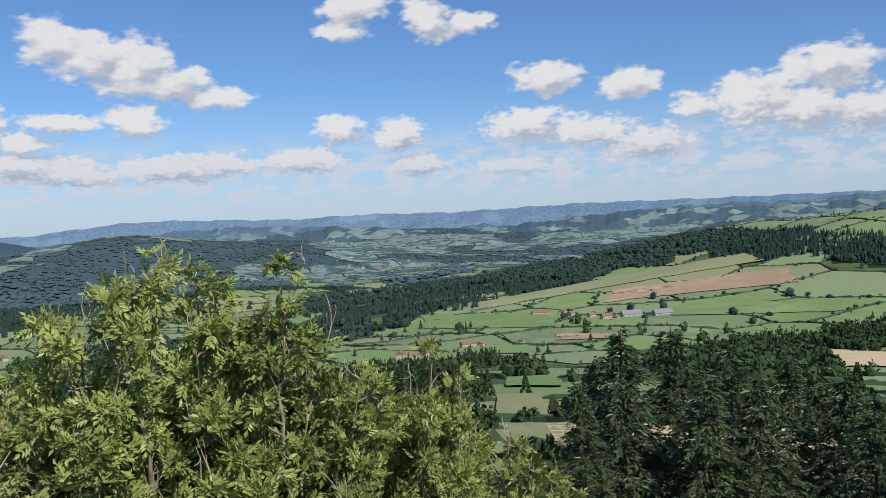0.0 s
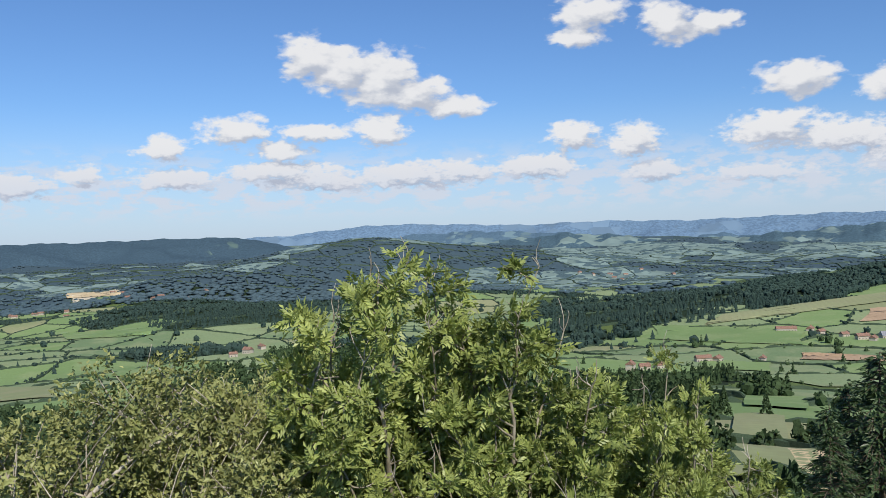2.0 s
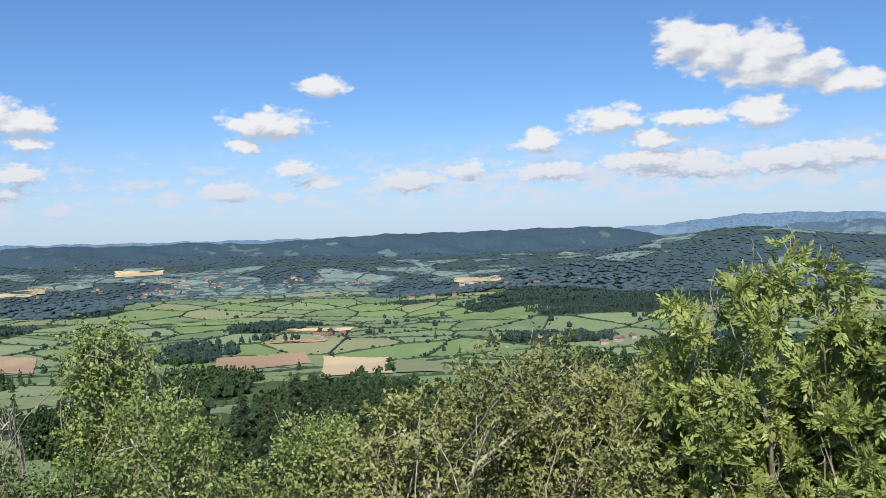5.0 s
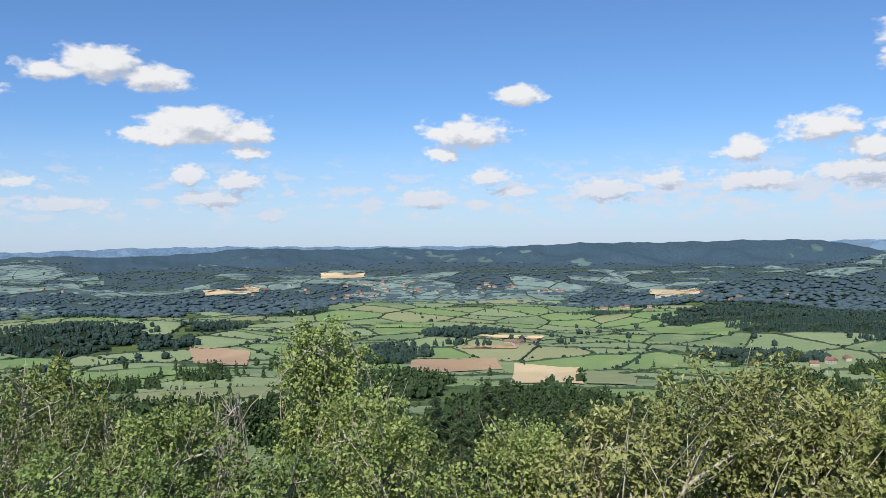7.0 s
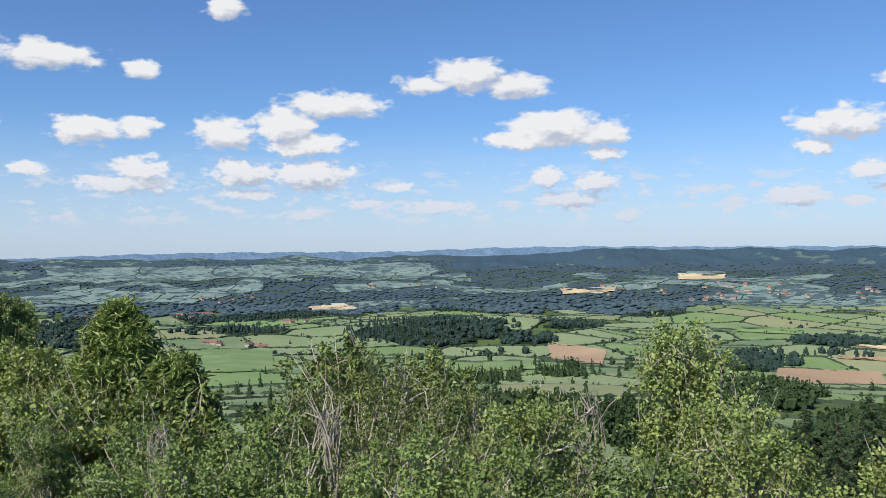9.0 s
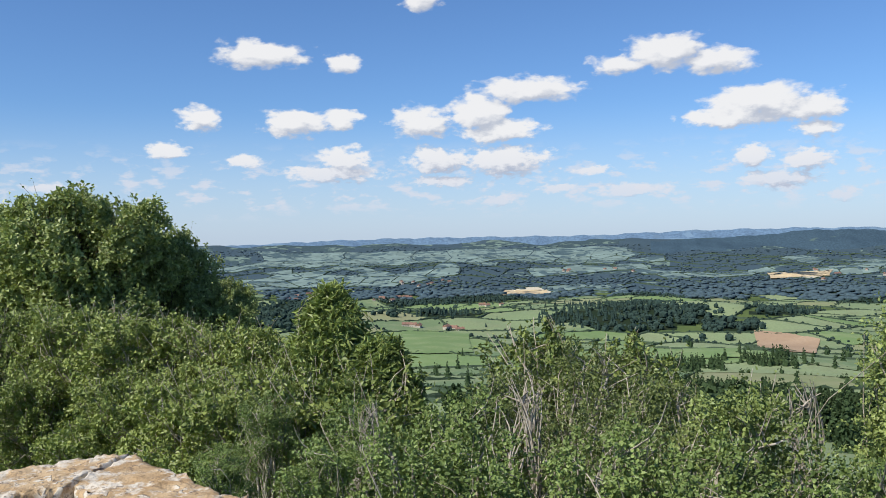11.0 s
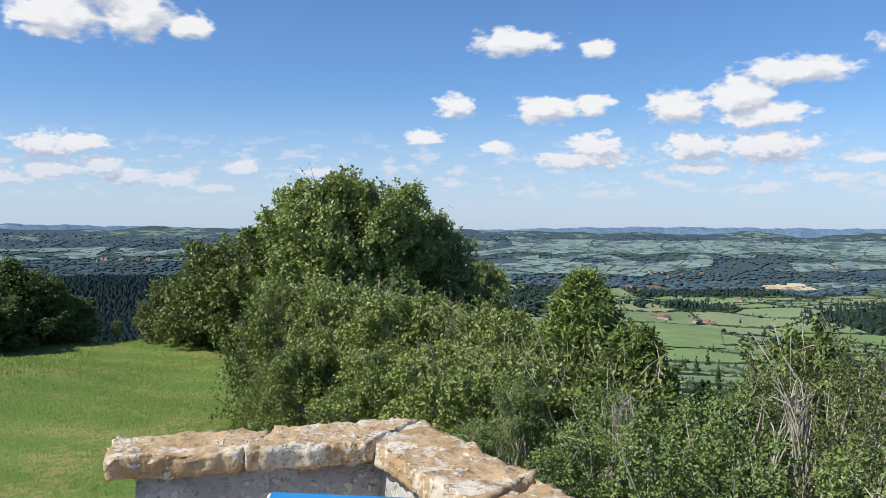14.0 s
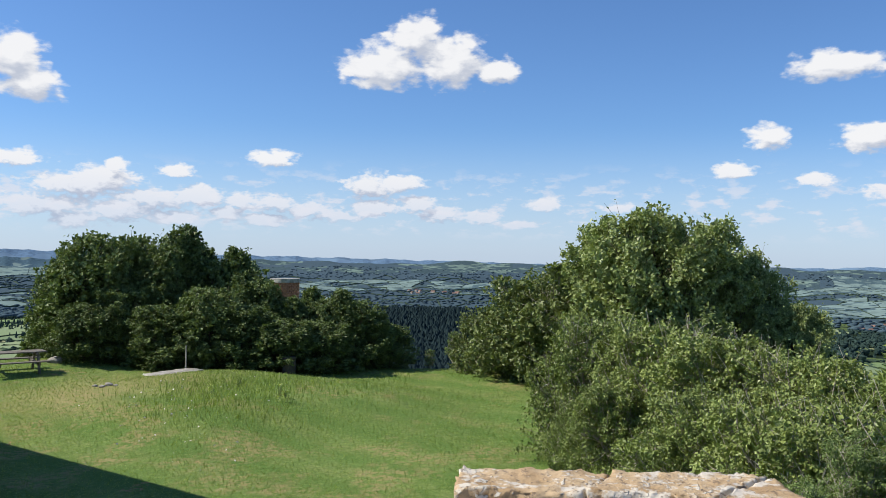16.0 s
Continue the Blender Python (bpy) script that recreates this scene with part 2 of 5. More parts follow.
# stubble for the far valley, paled by haze painted into the colour
M["far_crop_hazed"] = land_material("far_crop_hazed", (0.58, 0.51, 0.38), (0.52, 0.48, 0.37), (0.58, 0.53, 0.40), 0.01)
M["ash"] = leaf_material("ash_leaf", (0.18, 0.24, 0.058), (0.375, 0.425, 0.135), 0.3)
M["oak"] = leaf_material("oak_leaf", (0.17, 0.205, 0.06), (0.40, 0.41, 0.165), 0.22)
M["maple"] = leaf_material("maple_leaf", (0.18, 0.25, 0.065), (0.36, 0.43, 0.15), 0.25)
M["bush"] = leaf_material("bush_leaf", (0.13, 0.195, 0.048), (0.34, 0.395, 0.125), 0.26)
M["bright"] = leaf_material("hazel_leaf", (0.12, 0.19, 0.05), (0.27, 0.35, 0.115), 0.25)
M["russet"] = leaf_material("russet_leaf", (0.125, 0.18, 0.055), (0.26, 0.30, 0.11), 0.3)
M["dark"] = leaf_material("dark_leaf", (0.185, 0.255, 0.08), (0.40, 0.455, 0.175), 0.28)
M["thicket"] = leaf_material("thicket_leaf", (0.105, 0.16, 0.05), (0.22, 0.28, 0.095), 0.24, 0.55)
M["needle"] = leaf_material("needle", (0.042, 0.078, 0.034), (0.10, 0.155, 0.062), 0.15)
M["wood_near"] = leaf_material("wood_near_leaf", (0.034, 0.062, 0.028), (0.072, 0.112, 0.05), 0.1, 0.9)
# woods past 1300 m: some blue haze painted into the leaf colour
M["wood_mid_hazed"] = leaf_material("wood_mid_hazed_leaf", (0.024, 0.047, 0.040), (0.048, 0.079, 0.064), 0.0, 0.95)
# spruce needles darkened and blued: cloud shadow and haze painted into the colour
M["wood_spruce_shaded"] = leaf_material("shaded_spruce_leaf", (0.013, 0.025, 0.027), (0.024, 0.041, 0.042), 0.0, 0.95)
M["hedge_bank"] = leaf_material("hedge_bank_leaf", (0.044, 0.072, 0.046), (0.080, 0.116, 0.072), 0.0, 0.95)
# woods past 2500 m: paler and bluer still, haze painted in
M["wood_far_hazed"] = leaf_material("wood_far_hazed_leaf", (0.060, 0.098, 0.118), (0.085, 0.130, 0.150), 0.0, 0.95)
M["bark"] = bark_material("grey_bark", (0.20, 0.17, 0.12), (0.36, 0.33, 0.25))
M["bark_dark"] = bark_material("dark_bark", (0.07, 0.055, 0.04), (0.14, 0.11, 0.08))
M["twig"] = bark_material("dry_twig", (0.32, 0.28, 0.22), (0.50, 0.46, 0.38))

# ---------------------------------------------------------------- the shape of the land
R_KEYS = [0, 3.0, 6, 10, 20, 40, 80, 150, 300, 500, 800, 1200, 1500, 2000, 2500, 3000, 3500, 4000, 4500, 4950]
Z_KEYS = [-3, -3.2, -4.6, -7, -11.5, -17, -25, -37, -66, -100, -138, -172, -188, -195, -187, -168, -142, -110, -72, -40]
# rises: azimuth, distance, half length across, half length along the ray, height
RISES = [(-20, 2150, 620, 480, 105), (-34, 2000, 600, 500, 90), (127, 1500, 700, 420, 75), (100, 1900, 260, 200, 25),
         (77, 1800, 330, 200, 52), (28, 2000, 300, 300, 20), (-3, 1500, 300, 200, 12),
         (19.5, 3500, 520, 380, 132), (27, 3050, 320, 340, 66), (33, 2700, 260, 300, 32), (7, 3300, 260, 260, 40), (47, 3300, 420, 300, 45), (88, 3300, 500, 260, 36), (62, 3100, 340, 240, 34)]
rw = np.random.default_rng(41)
WAVES = [(L, rw.uniform(0, 6.283), rw.uniform(0, 6.283)) for L in (900, 760, 610, 480, 400, 330, 260, 210, 170, 140) for _ in range(2)]


def rolling(x, y):
    """Gentle uneven relief, about -1 to 1, of many crossing swells."""
    z = 0.0
    for L, a, ph in WAVES:
        z = z + (L / 900) ** 0.9 * np.sin((x * math.cos(a) + y * math.sin(a)) * 6.283 / L + ph)
    return z / 3.0


def smooth(x, a, b):
    t = np.clip((x - a) / (b - a), 0, 1)
    return t * t * (3 - 2 * t)


def height(x, y):
    """Ground height at world x, y (arrays or numbers)."""
    x, y = np.asarray(x, float), np.asarray(y, float)
    r = np.hypot(x, y)
    az = np.degrees(np.arctan2(-x, y)) % 360
    z = np.interp(np.log(r + 3), np.log(np.array(R_KEYS) + 3.0), Z_KEYS)
    for a, d, across, along, h in RISES:
        ux, uy = -math.sin(radians(a)), math.cos(radians(a))
        s, u = x * ux + y * uy - d, x * uy - y * ux
        z = z + h * np.exp(-(s / along) ** 2 - (u / across) ** 2)
    roll = np.sin(x / 170 + 1.0) * np.sin(y / 210) * 6 + np.sin(x / 71) * np.cos(y / 83 + 2) * 2.5
    z = z + roll * smooth(r, 150, 900) + 9.0 * rolling(x, y) * smooth(r, 500, 1500)
    # the hilltop lawn
    on = smooth(az, 84, 104) * (1 - smooth(az, 285, 320))
    lawn = -3.0 - 0.25 * smooth(r, 8, 30) + 0.55 * np.exp(-((x + 17.8) / 5.2) ** 4 - ((y + 21.8) / 4.6) ** 4)
    lawn = lawn + 0.7 * np.exp(-((x + 17) / 8.0) ** 2 - ((y + 34) / 7.5) ** 2)
    lawn = lawn + 0.04 * np.sin(x * 0.9) * np.sin(y * 0.7)
    edge = 1 - smooth(r, 36, 62)
    return z + (lawn - z) * on * edge


def on_land(az, el):
    """Where a sight line from the platform meets the land."""
    ux, uy = -math.sin(radians(az)), math.cos(radians(az))
    r = np.exp(np.linspace(math.log(15), math.log(4900), 1500))
    over = EYE + r * math.tan(radians(el)) - height(r * ux, r * uy)
    hit = np.nonzero(over < 0)[0]
    d = r[hit[0]] if len(hit) else 4600.0
    return d * ux, d * uy


def mesh_object(name, verts, faces, mats, parent=None, smooth_shade=False, index=None):
    me = bpy.data.meshes.new(name)
    verts = np.asarray(verts, np.float32)
    if isinstance(faces, np.ndarray):
        n, k = faces.shape
        me.vertices.add(len(verts))
        me.vertices.foreach_set("co", verts.ravel())
        me.loops.add(n * k)
        me.loops.foreach_set("vertex_index", faces.astype(np.int32).ravel())
        me.polygons.add(n)
        me.polygons.foreach_set("loop_start", np.arange(0, n * k, k, dtype=np.int32))
        me.update(calc_edges=True)
    else:
        me.from_pydata(verts.tolist(), [], faces)
    for m in mats if isinstance(mats, (list, tuple)) else [mats]:
        me.materials.append(m)
    if index is not None:
        me.polygons.foreach_set("material_index", np.asarray(index, np.int32))
    me.polygons.foreach_set("use_smooth", np.full(len(me.polygons), smooth_shade))
    ob = new(name, me)
    ob.parent = parent
    return ob


def polar_sheet(name, az0, az1, na, radii, zfun, mats, close=False):
    a = np.radians(np.linspace(az0, az1, na + 1))
    rr = np.asarray(radii)
    A, R = np.meshgrid(a, rr)
    X, Y = -np.sin(A) * R, np.cos(A) * R
    Z = zfun(X, Y)
    i = np.arange((len(rr) - 1) * na)
    q = (i // na) * (na + 1) + i % na
    f = np.stack([q, q + na + 1, q + na + 2, q + 1], 1)
    return mesh_object(name, np.stack([X, Y, Z], 2).reshape(-1, 3), f, mats, smooth_shade=True)


radii = np.concatenate([np.linspace(0.3, 60, 50), np.exp(np.linspace(math.log(64), math.log(4950), 240))])
ground = tagged(polar_sheet("ground", -100, 260, 900, radii, lambda x, y: height(x, y), M["ground"]),
                "green hillside falling to a wide farmed valley", "ground", kind="structure")

# ---------------------------------------------------------------- far ranges


def ridge(name, keys, dist, depth, foot, mats, label, rough=0.06):
    """A far range: a crest line (azimuth, elevation) at a distance, falling towards the viewer."""
    az = np.arange(keys[0][0], keys[-1][0] + 0.01, 0.12)
    el = np.interp(az, [k[0] for k in keys], [k[1] for k in keys])
    el = el + rough * (np.sin(az * 1.9) + 0.7 * np.sin(az * 4.3 + 1) + 0.3 * np.sin(az * 9.7 + 2))
    steps = 26
    V = []
    top = EYE + dist * np.tan(np.radians(el))
    a = np.radians(az)
    for j in range(steps + 1):
        u = j / steps
        d = dist - depth * u
        x, y = -np.sin(a) * d, np.cos(a) * d
        fold = 0.10 * rolling(x * 1.6, y * 1.6) * math.sin(math.pi * u) ** 0.7
        z = foot + (top - foot) * np.clip((1 - u) ** 1.15 + fold, 0, 1)
        V.append(np.stack([x, y, z], 1))
    n = len(az)
    i = np.arange(steps * (n - 1))
    q = (i // (n - 1)) * n + i % (n - 1)
    f = np.stack([q, q + 1, q + n + 1, q + n], 1)
    return tagged(mesh_object(name, np.concatenate(V), f, mats, smooth_shade=True), label, "hills", kind="structure")


def hazed_land_material(name, wood, open_land, share, scale):
    """Distant country, haze mixed into both colours: woods with lighter clearings."""
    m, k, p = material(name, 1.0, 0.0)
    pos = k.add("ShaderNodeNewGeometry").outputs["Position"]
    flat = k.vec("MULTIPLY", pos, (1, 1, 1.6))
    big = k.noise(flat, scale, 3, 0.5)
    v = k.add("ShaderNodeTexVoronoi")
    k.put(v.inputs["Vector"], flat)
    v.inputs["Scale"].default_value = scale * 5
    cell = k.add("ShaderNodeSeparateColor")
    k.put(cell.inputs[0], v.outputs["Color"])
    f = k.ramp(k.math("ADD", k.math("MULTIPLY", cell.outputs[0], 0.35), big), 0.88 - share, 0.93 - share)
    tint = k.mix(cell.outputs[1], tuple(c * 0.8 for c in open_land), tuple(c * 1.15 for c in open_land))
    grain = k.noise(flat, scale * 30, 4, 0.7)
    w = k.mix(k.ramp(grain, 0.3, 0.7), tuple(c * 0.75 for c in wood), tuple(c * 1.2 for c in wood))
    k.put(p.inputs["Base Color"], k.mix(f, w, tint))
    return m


# distance haze is painted into these base colours as blue
M["range_blue_haze"] = hazed_land_material("range_blue_haze", (0.125, 0.20, 0.29), (0.145, 0.222, 0.305), 0.10, 0.002)
M["range_hill_haze"] = hazed_land_material("range_hill_haze", (0.085, 0.142, 0.195), (0.128, 0.195, 0.222), 0.13, 0.004)
M["far_pasture_hazed"] = hazed_land_material("far_pasture_hazed", (0.080, 0.125, 0.138), (0.185, 0.255, 0.235), 0.29, 0.006)
M["range_mid_haze"] = hazed_land_material("range_mid_haze", (0.066, 0.112, 0.142), (0.17, 0.235, 0.225), 0.17, 0.003)
M["range_wood_haze"] = hazed_land_material("range_wood_haze", (0.052, 0.088, 0.118), (0.105, 0.16, 0.15), -0.01, 0.004)
M["far_land_hazed"] = hazed_land_material("far_land_hazed", (0.060, 0.094, 0.104), (0.16, 0.225, 0.19), 0.12, 0.006)
# ground past 2650 m wears the haze-tinted colours
ground.data.materials.append(M["far_land_hazed"])
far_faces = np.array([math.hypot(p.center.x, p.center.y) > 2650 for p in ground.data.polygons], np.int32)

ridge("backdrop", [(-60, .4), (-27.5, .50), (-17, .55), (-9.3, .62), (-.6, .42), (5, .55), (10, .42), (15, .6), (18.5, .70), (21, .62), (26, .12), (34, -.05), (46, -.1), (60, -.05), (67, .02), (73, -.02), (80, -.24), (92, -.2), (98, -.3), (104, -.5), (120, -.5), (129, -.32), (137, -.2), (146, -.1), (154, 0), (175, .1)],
      4930, 300, -120, M["range_blue_haze"], "distant mountain range with blue haze painted into its colour", 0.03)
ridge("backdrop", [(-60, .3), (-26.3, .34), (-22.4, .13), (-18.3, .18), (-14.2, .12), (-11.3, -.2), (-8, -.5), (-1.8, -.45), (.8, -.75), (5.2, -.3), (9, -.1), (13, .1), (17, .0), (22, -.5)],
      4800, 420, -150, M["range_hill_haze"], "hills with pastures, blue-green haze painted into their colour", 0.05)
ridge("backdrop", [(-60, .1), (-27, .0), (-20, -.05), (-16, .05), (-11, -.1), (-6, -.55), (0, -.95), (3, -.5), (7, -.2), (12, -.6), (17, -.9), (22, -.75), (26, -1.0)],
      4600, 600, -170, M["range_mid_haze"], "hills with scattered pastures and woods, haze painted in", 0.06)
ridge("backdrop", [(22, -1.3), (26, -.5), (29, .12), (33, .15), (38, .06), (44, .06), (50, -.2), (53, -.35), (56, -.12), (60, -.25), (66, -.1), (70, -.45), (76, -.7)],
      4450, 520, -170, M["range_wood_haze"], "long wooded ridge closing the valley, haze painted in", 0.03)
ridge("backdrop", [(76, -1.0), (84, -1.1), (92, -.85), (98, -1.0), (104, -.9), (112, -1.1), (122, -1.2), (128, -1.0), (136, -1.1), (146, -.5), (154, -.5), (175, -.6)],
      4650, 520, -170, M["range_mid_haze"], "low hills beyond the plain, haze painted in", 0.05)

# ---------------------------------------------------------------- fields
rng = np.random.default_rng(7)
# woods: azimuth, elevation of the middle, half width, half depth (degrees seen from the top)
WOODS_EAST = [(7, -6.0, 3, 1.9), (3, -5.6, 3, 1.6), (0, -5.0, 3.5, 1.3), (-4, -4.6, 3.5, 1.05), (-8, -4.0, 3, .75), (-12, -3.4, 3, .45), (-18, -2.3, 10, .65), (-15, -2.6, 6, .6), (-21, -2.7, 6, .8), (-27, -3.2, 4, .8), (-19, -10.2, 6, 1.7), (-5, -10.9, 1.4, .45), (-2, -9.9, 2.2, .35), (3.5, -11.5, 6, 1.4), (-27, -8.6, 4, 1.0)]
WOODS_NORTH = [(20.5, -1.7, 6.5, 1.1), (27.5, -3.0, 6.5, 1.5), (34, -4.6, 3.5, .8), (27, -4.6, 5, 1.4), (20, -3.6, 7, .7), (19, -8.2, 8, 1.2), (33, -7.3, 4, .3), (37.5, -5, 2, .45), (31, -5, 4, .8), (52, -6, 3, .35), (56, -7.3, 2.5, .5), (47, -11.7, 7, 1.3), (28, -10.5, 8, 1.6), (45, -1.2, 20, .8), (56, -9.5, 4, .8), (35, -2.2, 10, .35)]
WOODS_WEST = [(84, -3.2, 11, .45), (74, -3.9, 6, .55), (68, -5.2, 2.5, .3), (77.5, -5.65, 6, .9), (91, -5.4, 4, .18), (56.5, -7.6, 2.4, .45), (52, -6.75, 2.2, .25), (71, -6.3, 2.5, .5), (101, -5.1, 4, .9), (76, -8.9, 5, .35), (73, -11, 6, .8), (68.5, -8.4, 2.2, .45), (79, -6.3, 2, .4), (80, -3.2, 14, .22), (95, -3.7, 7, .3), (64, -3.5, 8, .28), (70, -1.6, 8, .4), (112, -4, 9, 1.6), (127, -6, 17, 4.1), (134, -1.5, 13, .35), (121, -1.55, 7, .3), (146, -4, 10, 1.6), (62, -12.5, 5, 1.0)]
WOODS = np.array(WOODS_EAST + WOODS_NORTH + WOODS_WEST)


def sight(x, y):
    az = (np.degrees(np.arctan2(-x, y)) + 100) % 360 - 100
    return az, np.degrees(np.arctan2(height(x, y) - EYE, np.hypot(x, y)))


def wooded(x, y, grow=0.0):
    """How deep inside a wood the place lies (positive inside)."""
    az, el = sight(x, y)
    wob = 0.22 * np.sin(x / 61 + 0.7) * np.sin(y / 47) + 0.12 * np.sin(x / 23) * np.cos(y / 29)
    best = np.full(np.shape(az), -9.0)
    for a, e, wa, we in WOODS:
        best = np.maximum(best, 1 - np.hypot((az - a) / wa, (el - e) / we))
    r = np.hypot(x, y)
    patch = np.sin(x / 143 + 0.4) + np.sin(y / 171 + 1.3) + np.sin((x + y) / 97) + 0.7 * np.sin((x - 1.7 * y) / 61)
    best = np.maximum(best, np.where(r > 2300, 0.42 * patch + 0.0 - 0.5 * smooth(r, 2600, 2200), -9))
    best = best + wob + grow
    for a, e, wa, we, lean, kind in PATCHES:
        inside = (abs(az - a) < wa) & (abs(el - e - lean * (az - a)) < we)
        best = np.where(inside, -9.0, best)
    return best


# large fields that stand out: azimuth, elevation, half width, half depth, lean, crop
PATCHES = [(46.2, -8.75, 2.3, .58, .03, "stubble"), (52.4, -8.15, 3.1, .42, -.03, "ploughed"), (42.0, -8.95, 1.7, .40, .05, "hay"), (50.0, -6.95, 1.8, .10, 0, "ploughed"), (48.6, -6.25, 2.2, .10, .02, "stubble"), (56.5, -5.4, 2.6, .16, .02, "meadow"), (37.0, -5.75, 2.6, .22, 0, "meadow"), (37.9, -3.25, 1.5, .16, 0, "stubble"), (59.8, -2.05, 1.5, .16, 0, "stubble"), (67, -2.95, 1.8, .17, -.05, "stubble"),
           (84.2, -4.05, 1.5, .15, 0, "stubble"), (67.8, -7.2, 1.8, .5, .1, "ploughed"), (90.3, -7.3, 2.4, .7, .04, "meadow"), (76.5, -8.15, 2.0, .42, .05, "meadow"), (72.3, -8.0, 1.8, .32, -.04, "meadow"), (33.2, -8.3, 3.6, .2, .02, "meadow")]
PATCHES += [(-16.5, -5.15, 5.8, .42, -.10, "ploughed"), (-11, -4.75, 9.0, .30, -.15, "hay"), (-2.8, -7.05, 4.6, .45, .03, "meadow"), (-20, -6.55, 5.5, .40, -.02, "meadow"), (-9.5, -8.3, 2.4, .18, 0, "ploughed"), (-26.6, -9.7, 2.6, .5, 0, "stubble"), (-4.6, -12.9, 1.6, .8, 0, "hay"), (-5.6, -11.2, 1.8, .35, 0, "meadow"), (-5.4, -15.2, 2.6, 1.1, 0, "hay"), (-3.2, -9.0, 2.2, .3, .02, "meadow"), (-15, -15.6, 8.5, 1.2, 0, "stubble")]

# ground under the woods painted near black, for the shade between trees
M["shaded_wood_floor"] = land_material("shaded_wood_floor", (0.016, 0.03, 0.014), (0.02, 0.036, 0.016), (0.024, 0.036, 0.02), 0.02)
# far floor matches the far crowns, blue haze in its colour
M["far_wood_floor_hazed"] = land_material("far_wood_floor_hazed", (0.052, 0.085, 0.106), (0.060, 0.096, 0.118), (0.062, 0.097, 0.116), 0.01)
ground.data.materials.append(M["shaded_wood_floor"])
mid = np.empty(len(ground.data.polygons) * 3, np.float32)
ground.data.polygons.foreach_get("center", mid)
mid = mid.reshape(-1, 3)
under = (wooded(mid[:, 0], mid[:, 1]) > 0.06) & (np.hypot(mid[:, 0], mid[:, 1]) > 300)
ground.data.materials.append(M["far_wood_floor_hazed"])
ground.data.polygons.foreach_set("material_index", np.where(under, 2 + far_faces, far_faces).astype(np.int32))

# seeds of the field pattern: chosen crops first, then the common run
CROPS = [(46.3, -8.75, "pasture"), (51.8, -8.2, "pasture"), (42.2, -9.1, "pasture"), (49.6, -8.9, "pasture"), (37.9, -3.25, "stubble"), (59.8, -2.05, "stubble"), (67.0, -2.95, "stubble"),
         (67.8, -7.25, "pasture"), (84.2, -4.05, "stubble"), (-17.5, -5.3, "pasture"), (-21, -4.5, "hay"), (-9, -8.35, "pasture"), (-26.5, -9.7, "stubble"),
         (-5, -17.0, "hay"), (-12, -16.5, "stubble"), (-18, -14.5, "stubble"), (-24, -14, "stubble"), (-1.5, -7.1, "meadow"), (-5.5, -7.0, "meadow"), (3, -7.4, "meadow"), (1.5, -9.2, "meadow"), (-11, -4.9, "hay"),
         (-16, -4.1, "hay"), (-19, -6.3, "meadow"), (-24, -6.6, "meadow"), (-27, -7.0, "meadow"), (-16, -7.2, "pasture"), (-4.5, -13, "hay"), (-4, -11.8, "meadow"),
         (90, -7.3, "meadow"), (88.5, -8.6, "meadow"), (76.5, -8.1, "meadow"), (72.5, -8.0, "meadow"), (79, -8.2, "meadow"), (18, -2.6, "hay"), (4, -3.1, "hay"), (33.5, -8.3, "meadow"),
         (53.5, -7.4, "meadow"), (50.2, -7.0, "hay"), (48, -6.2, "pasture"), (56, -5.6, "meadow"), (38, -7.9, "meadow"), (71, -11.0, "hay"), (69.5, -9.5, "hay")]
seeds, kinds = [], []
for a in range(-60, 200, 20):
    seeds.append((-math.sin(radians(a)) * 45, math.cos(radians(a)) * 45))
    kinds.append("none")
FIRST = len(seeds) + len(CROPS)
for a, e, kind in CROPS:
    seeds.append(on_land(a, e))
    kinds.append(kind)
LOT = ["pasture", "pasture", "meadow", "hay", "stubble", "ploughed"]
for gap_u, gap_v, r_lo, r_hi in ((150, 95, 200, 1500), (150, 88, 1500, 2700), (150, 80, 2700, 4050)):
    nu, nv = int(8400 / gap_u), int(8400 / gap_v)
    for iu in range(nu):
        for iv in range(nv):
            u, v = (iu - nu / 2) * gap_u, (iv - nv / 2) * gap_v
            u, v = u + rng.normal() * gap_u * 0.16 + 0.22 * gap_u * (iv % 2), v + rng.normal() * gap_v * 0.16
            x = 0.88 * u - 0.47 * v + 70 * math.sin(v / 330) + 40 * math.sin(u / 190)
            y = 0.47 * u + 0.88 * v + 80 * math.sin(u / 390) + 35 * math.sin(v / 170 + 1)
            r, az = math.hypot(x, y), (math.degrees(math.atan2(-x, y)) + 100) % 360 - 100
            if not (r_lo <= r < r_hi and -42 < az < 160):
                continue
            if rng.random() < 0.14 or min((x - sx) ** 2 + (y - sy) ** 2 for sx, sy in seeds[:FIRST]) < (gap_v * 1.12) ** 2:
                continue
            seeds.append((x, y))
            kinds.append(rng.choice(LOT, p=[.37, .22, .26, .15, 0.0, 0.0]))
seeds = np.array(seeds)


def clip_cell(i, reach):
    """The polygon of land nearer to seed i than to any other."""
    c = seeds[i]
    poly = [c + np.array(d) * reach for d in ((-1, -1), (1, -1), (1, 1), (-1, 1))]
    near = np.argsort(((seeds - c) ** 2).sum(1))[1:22]
    for j in near:
        n = seeds[j] - c
        lim = n @ (c + n / 2)
        out = []
        for a, b in zip(poly, poly[1:] + poly[:1]):
            da, db = n @ a - lim, n @ b - lim
            if da <= 0:
                out.append(a)
            if da * db < 0:
                out.append(a + (b - a) * (da / (da - db)))
        poly = out
        if not poly:
            break
    return poly


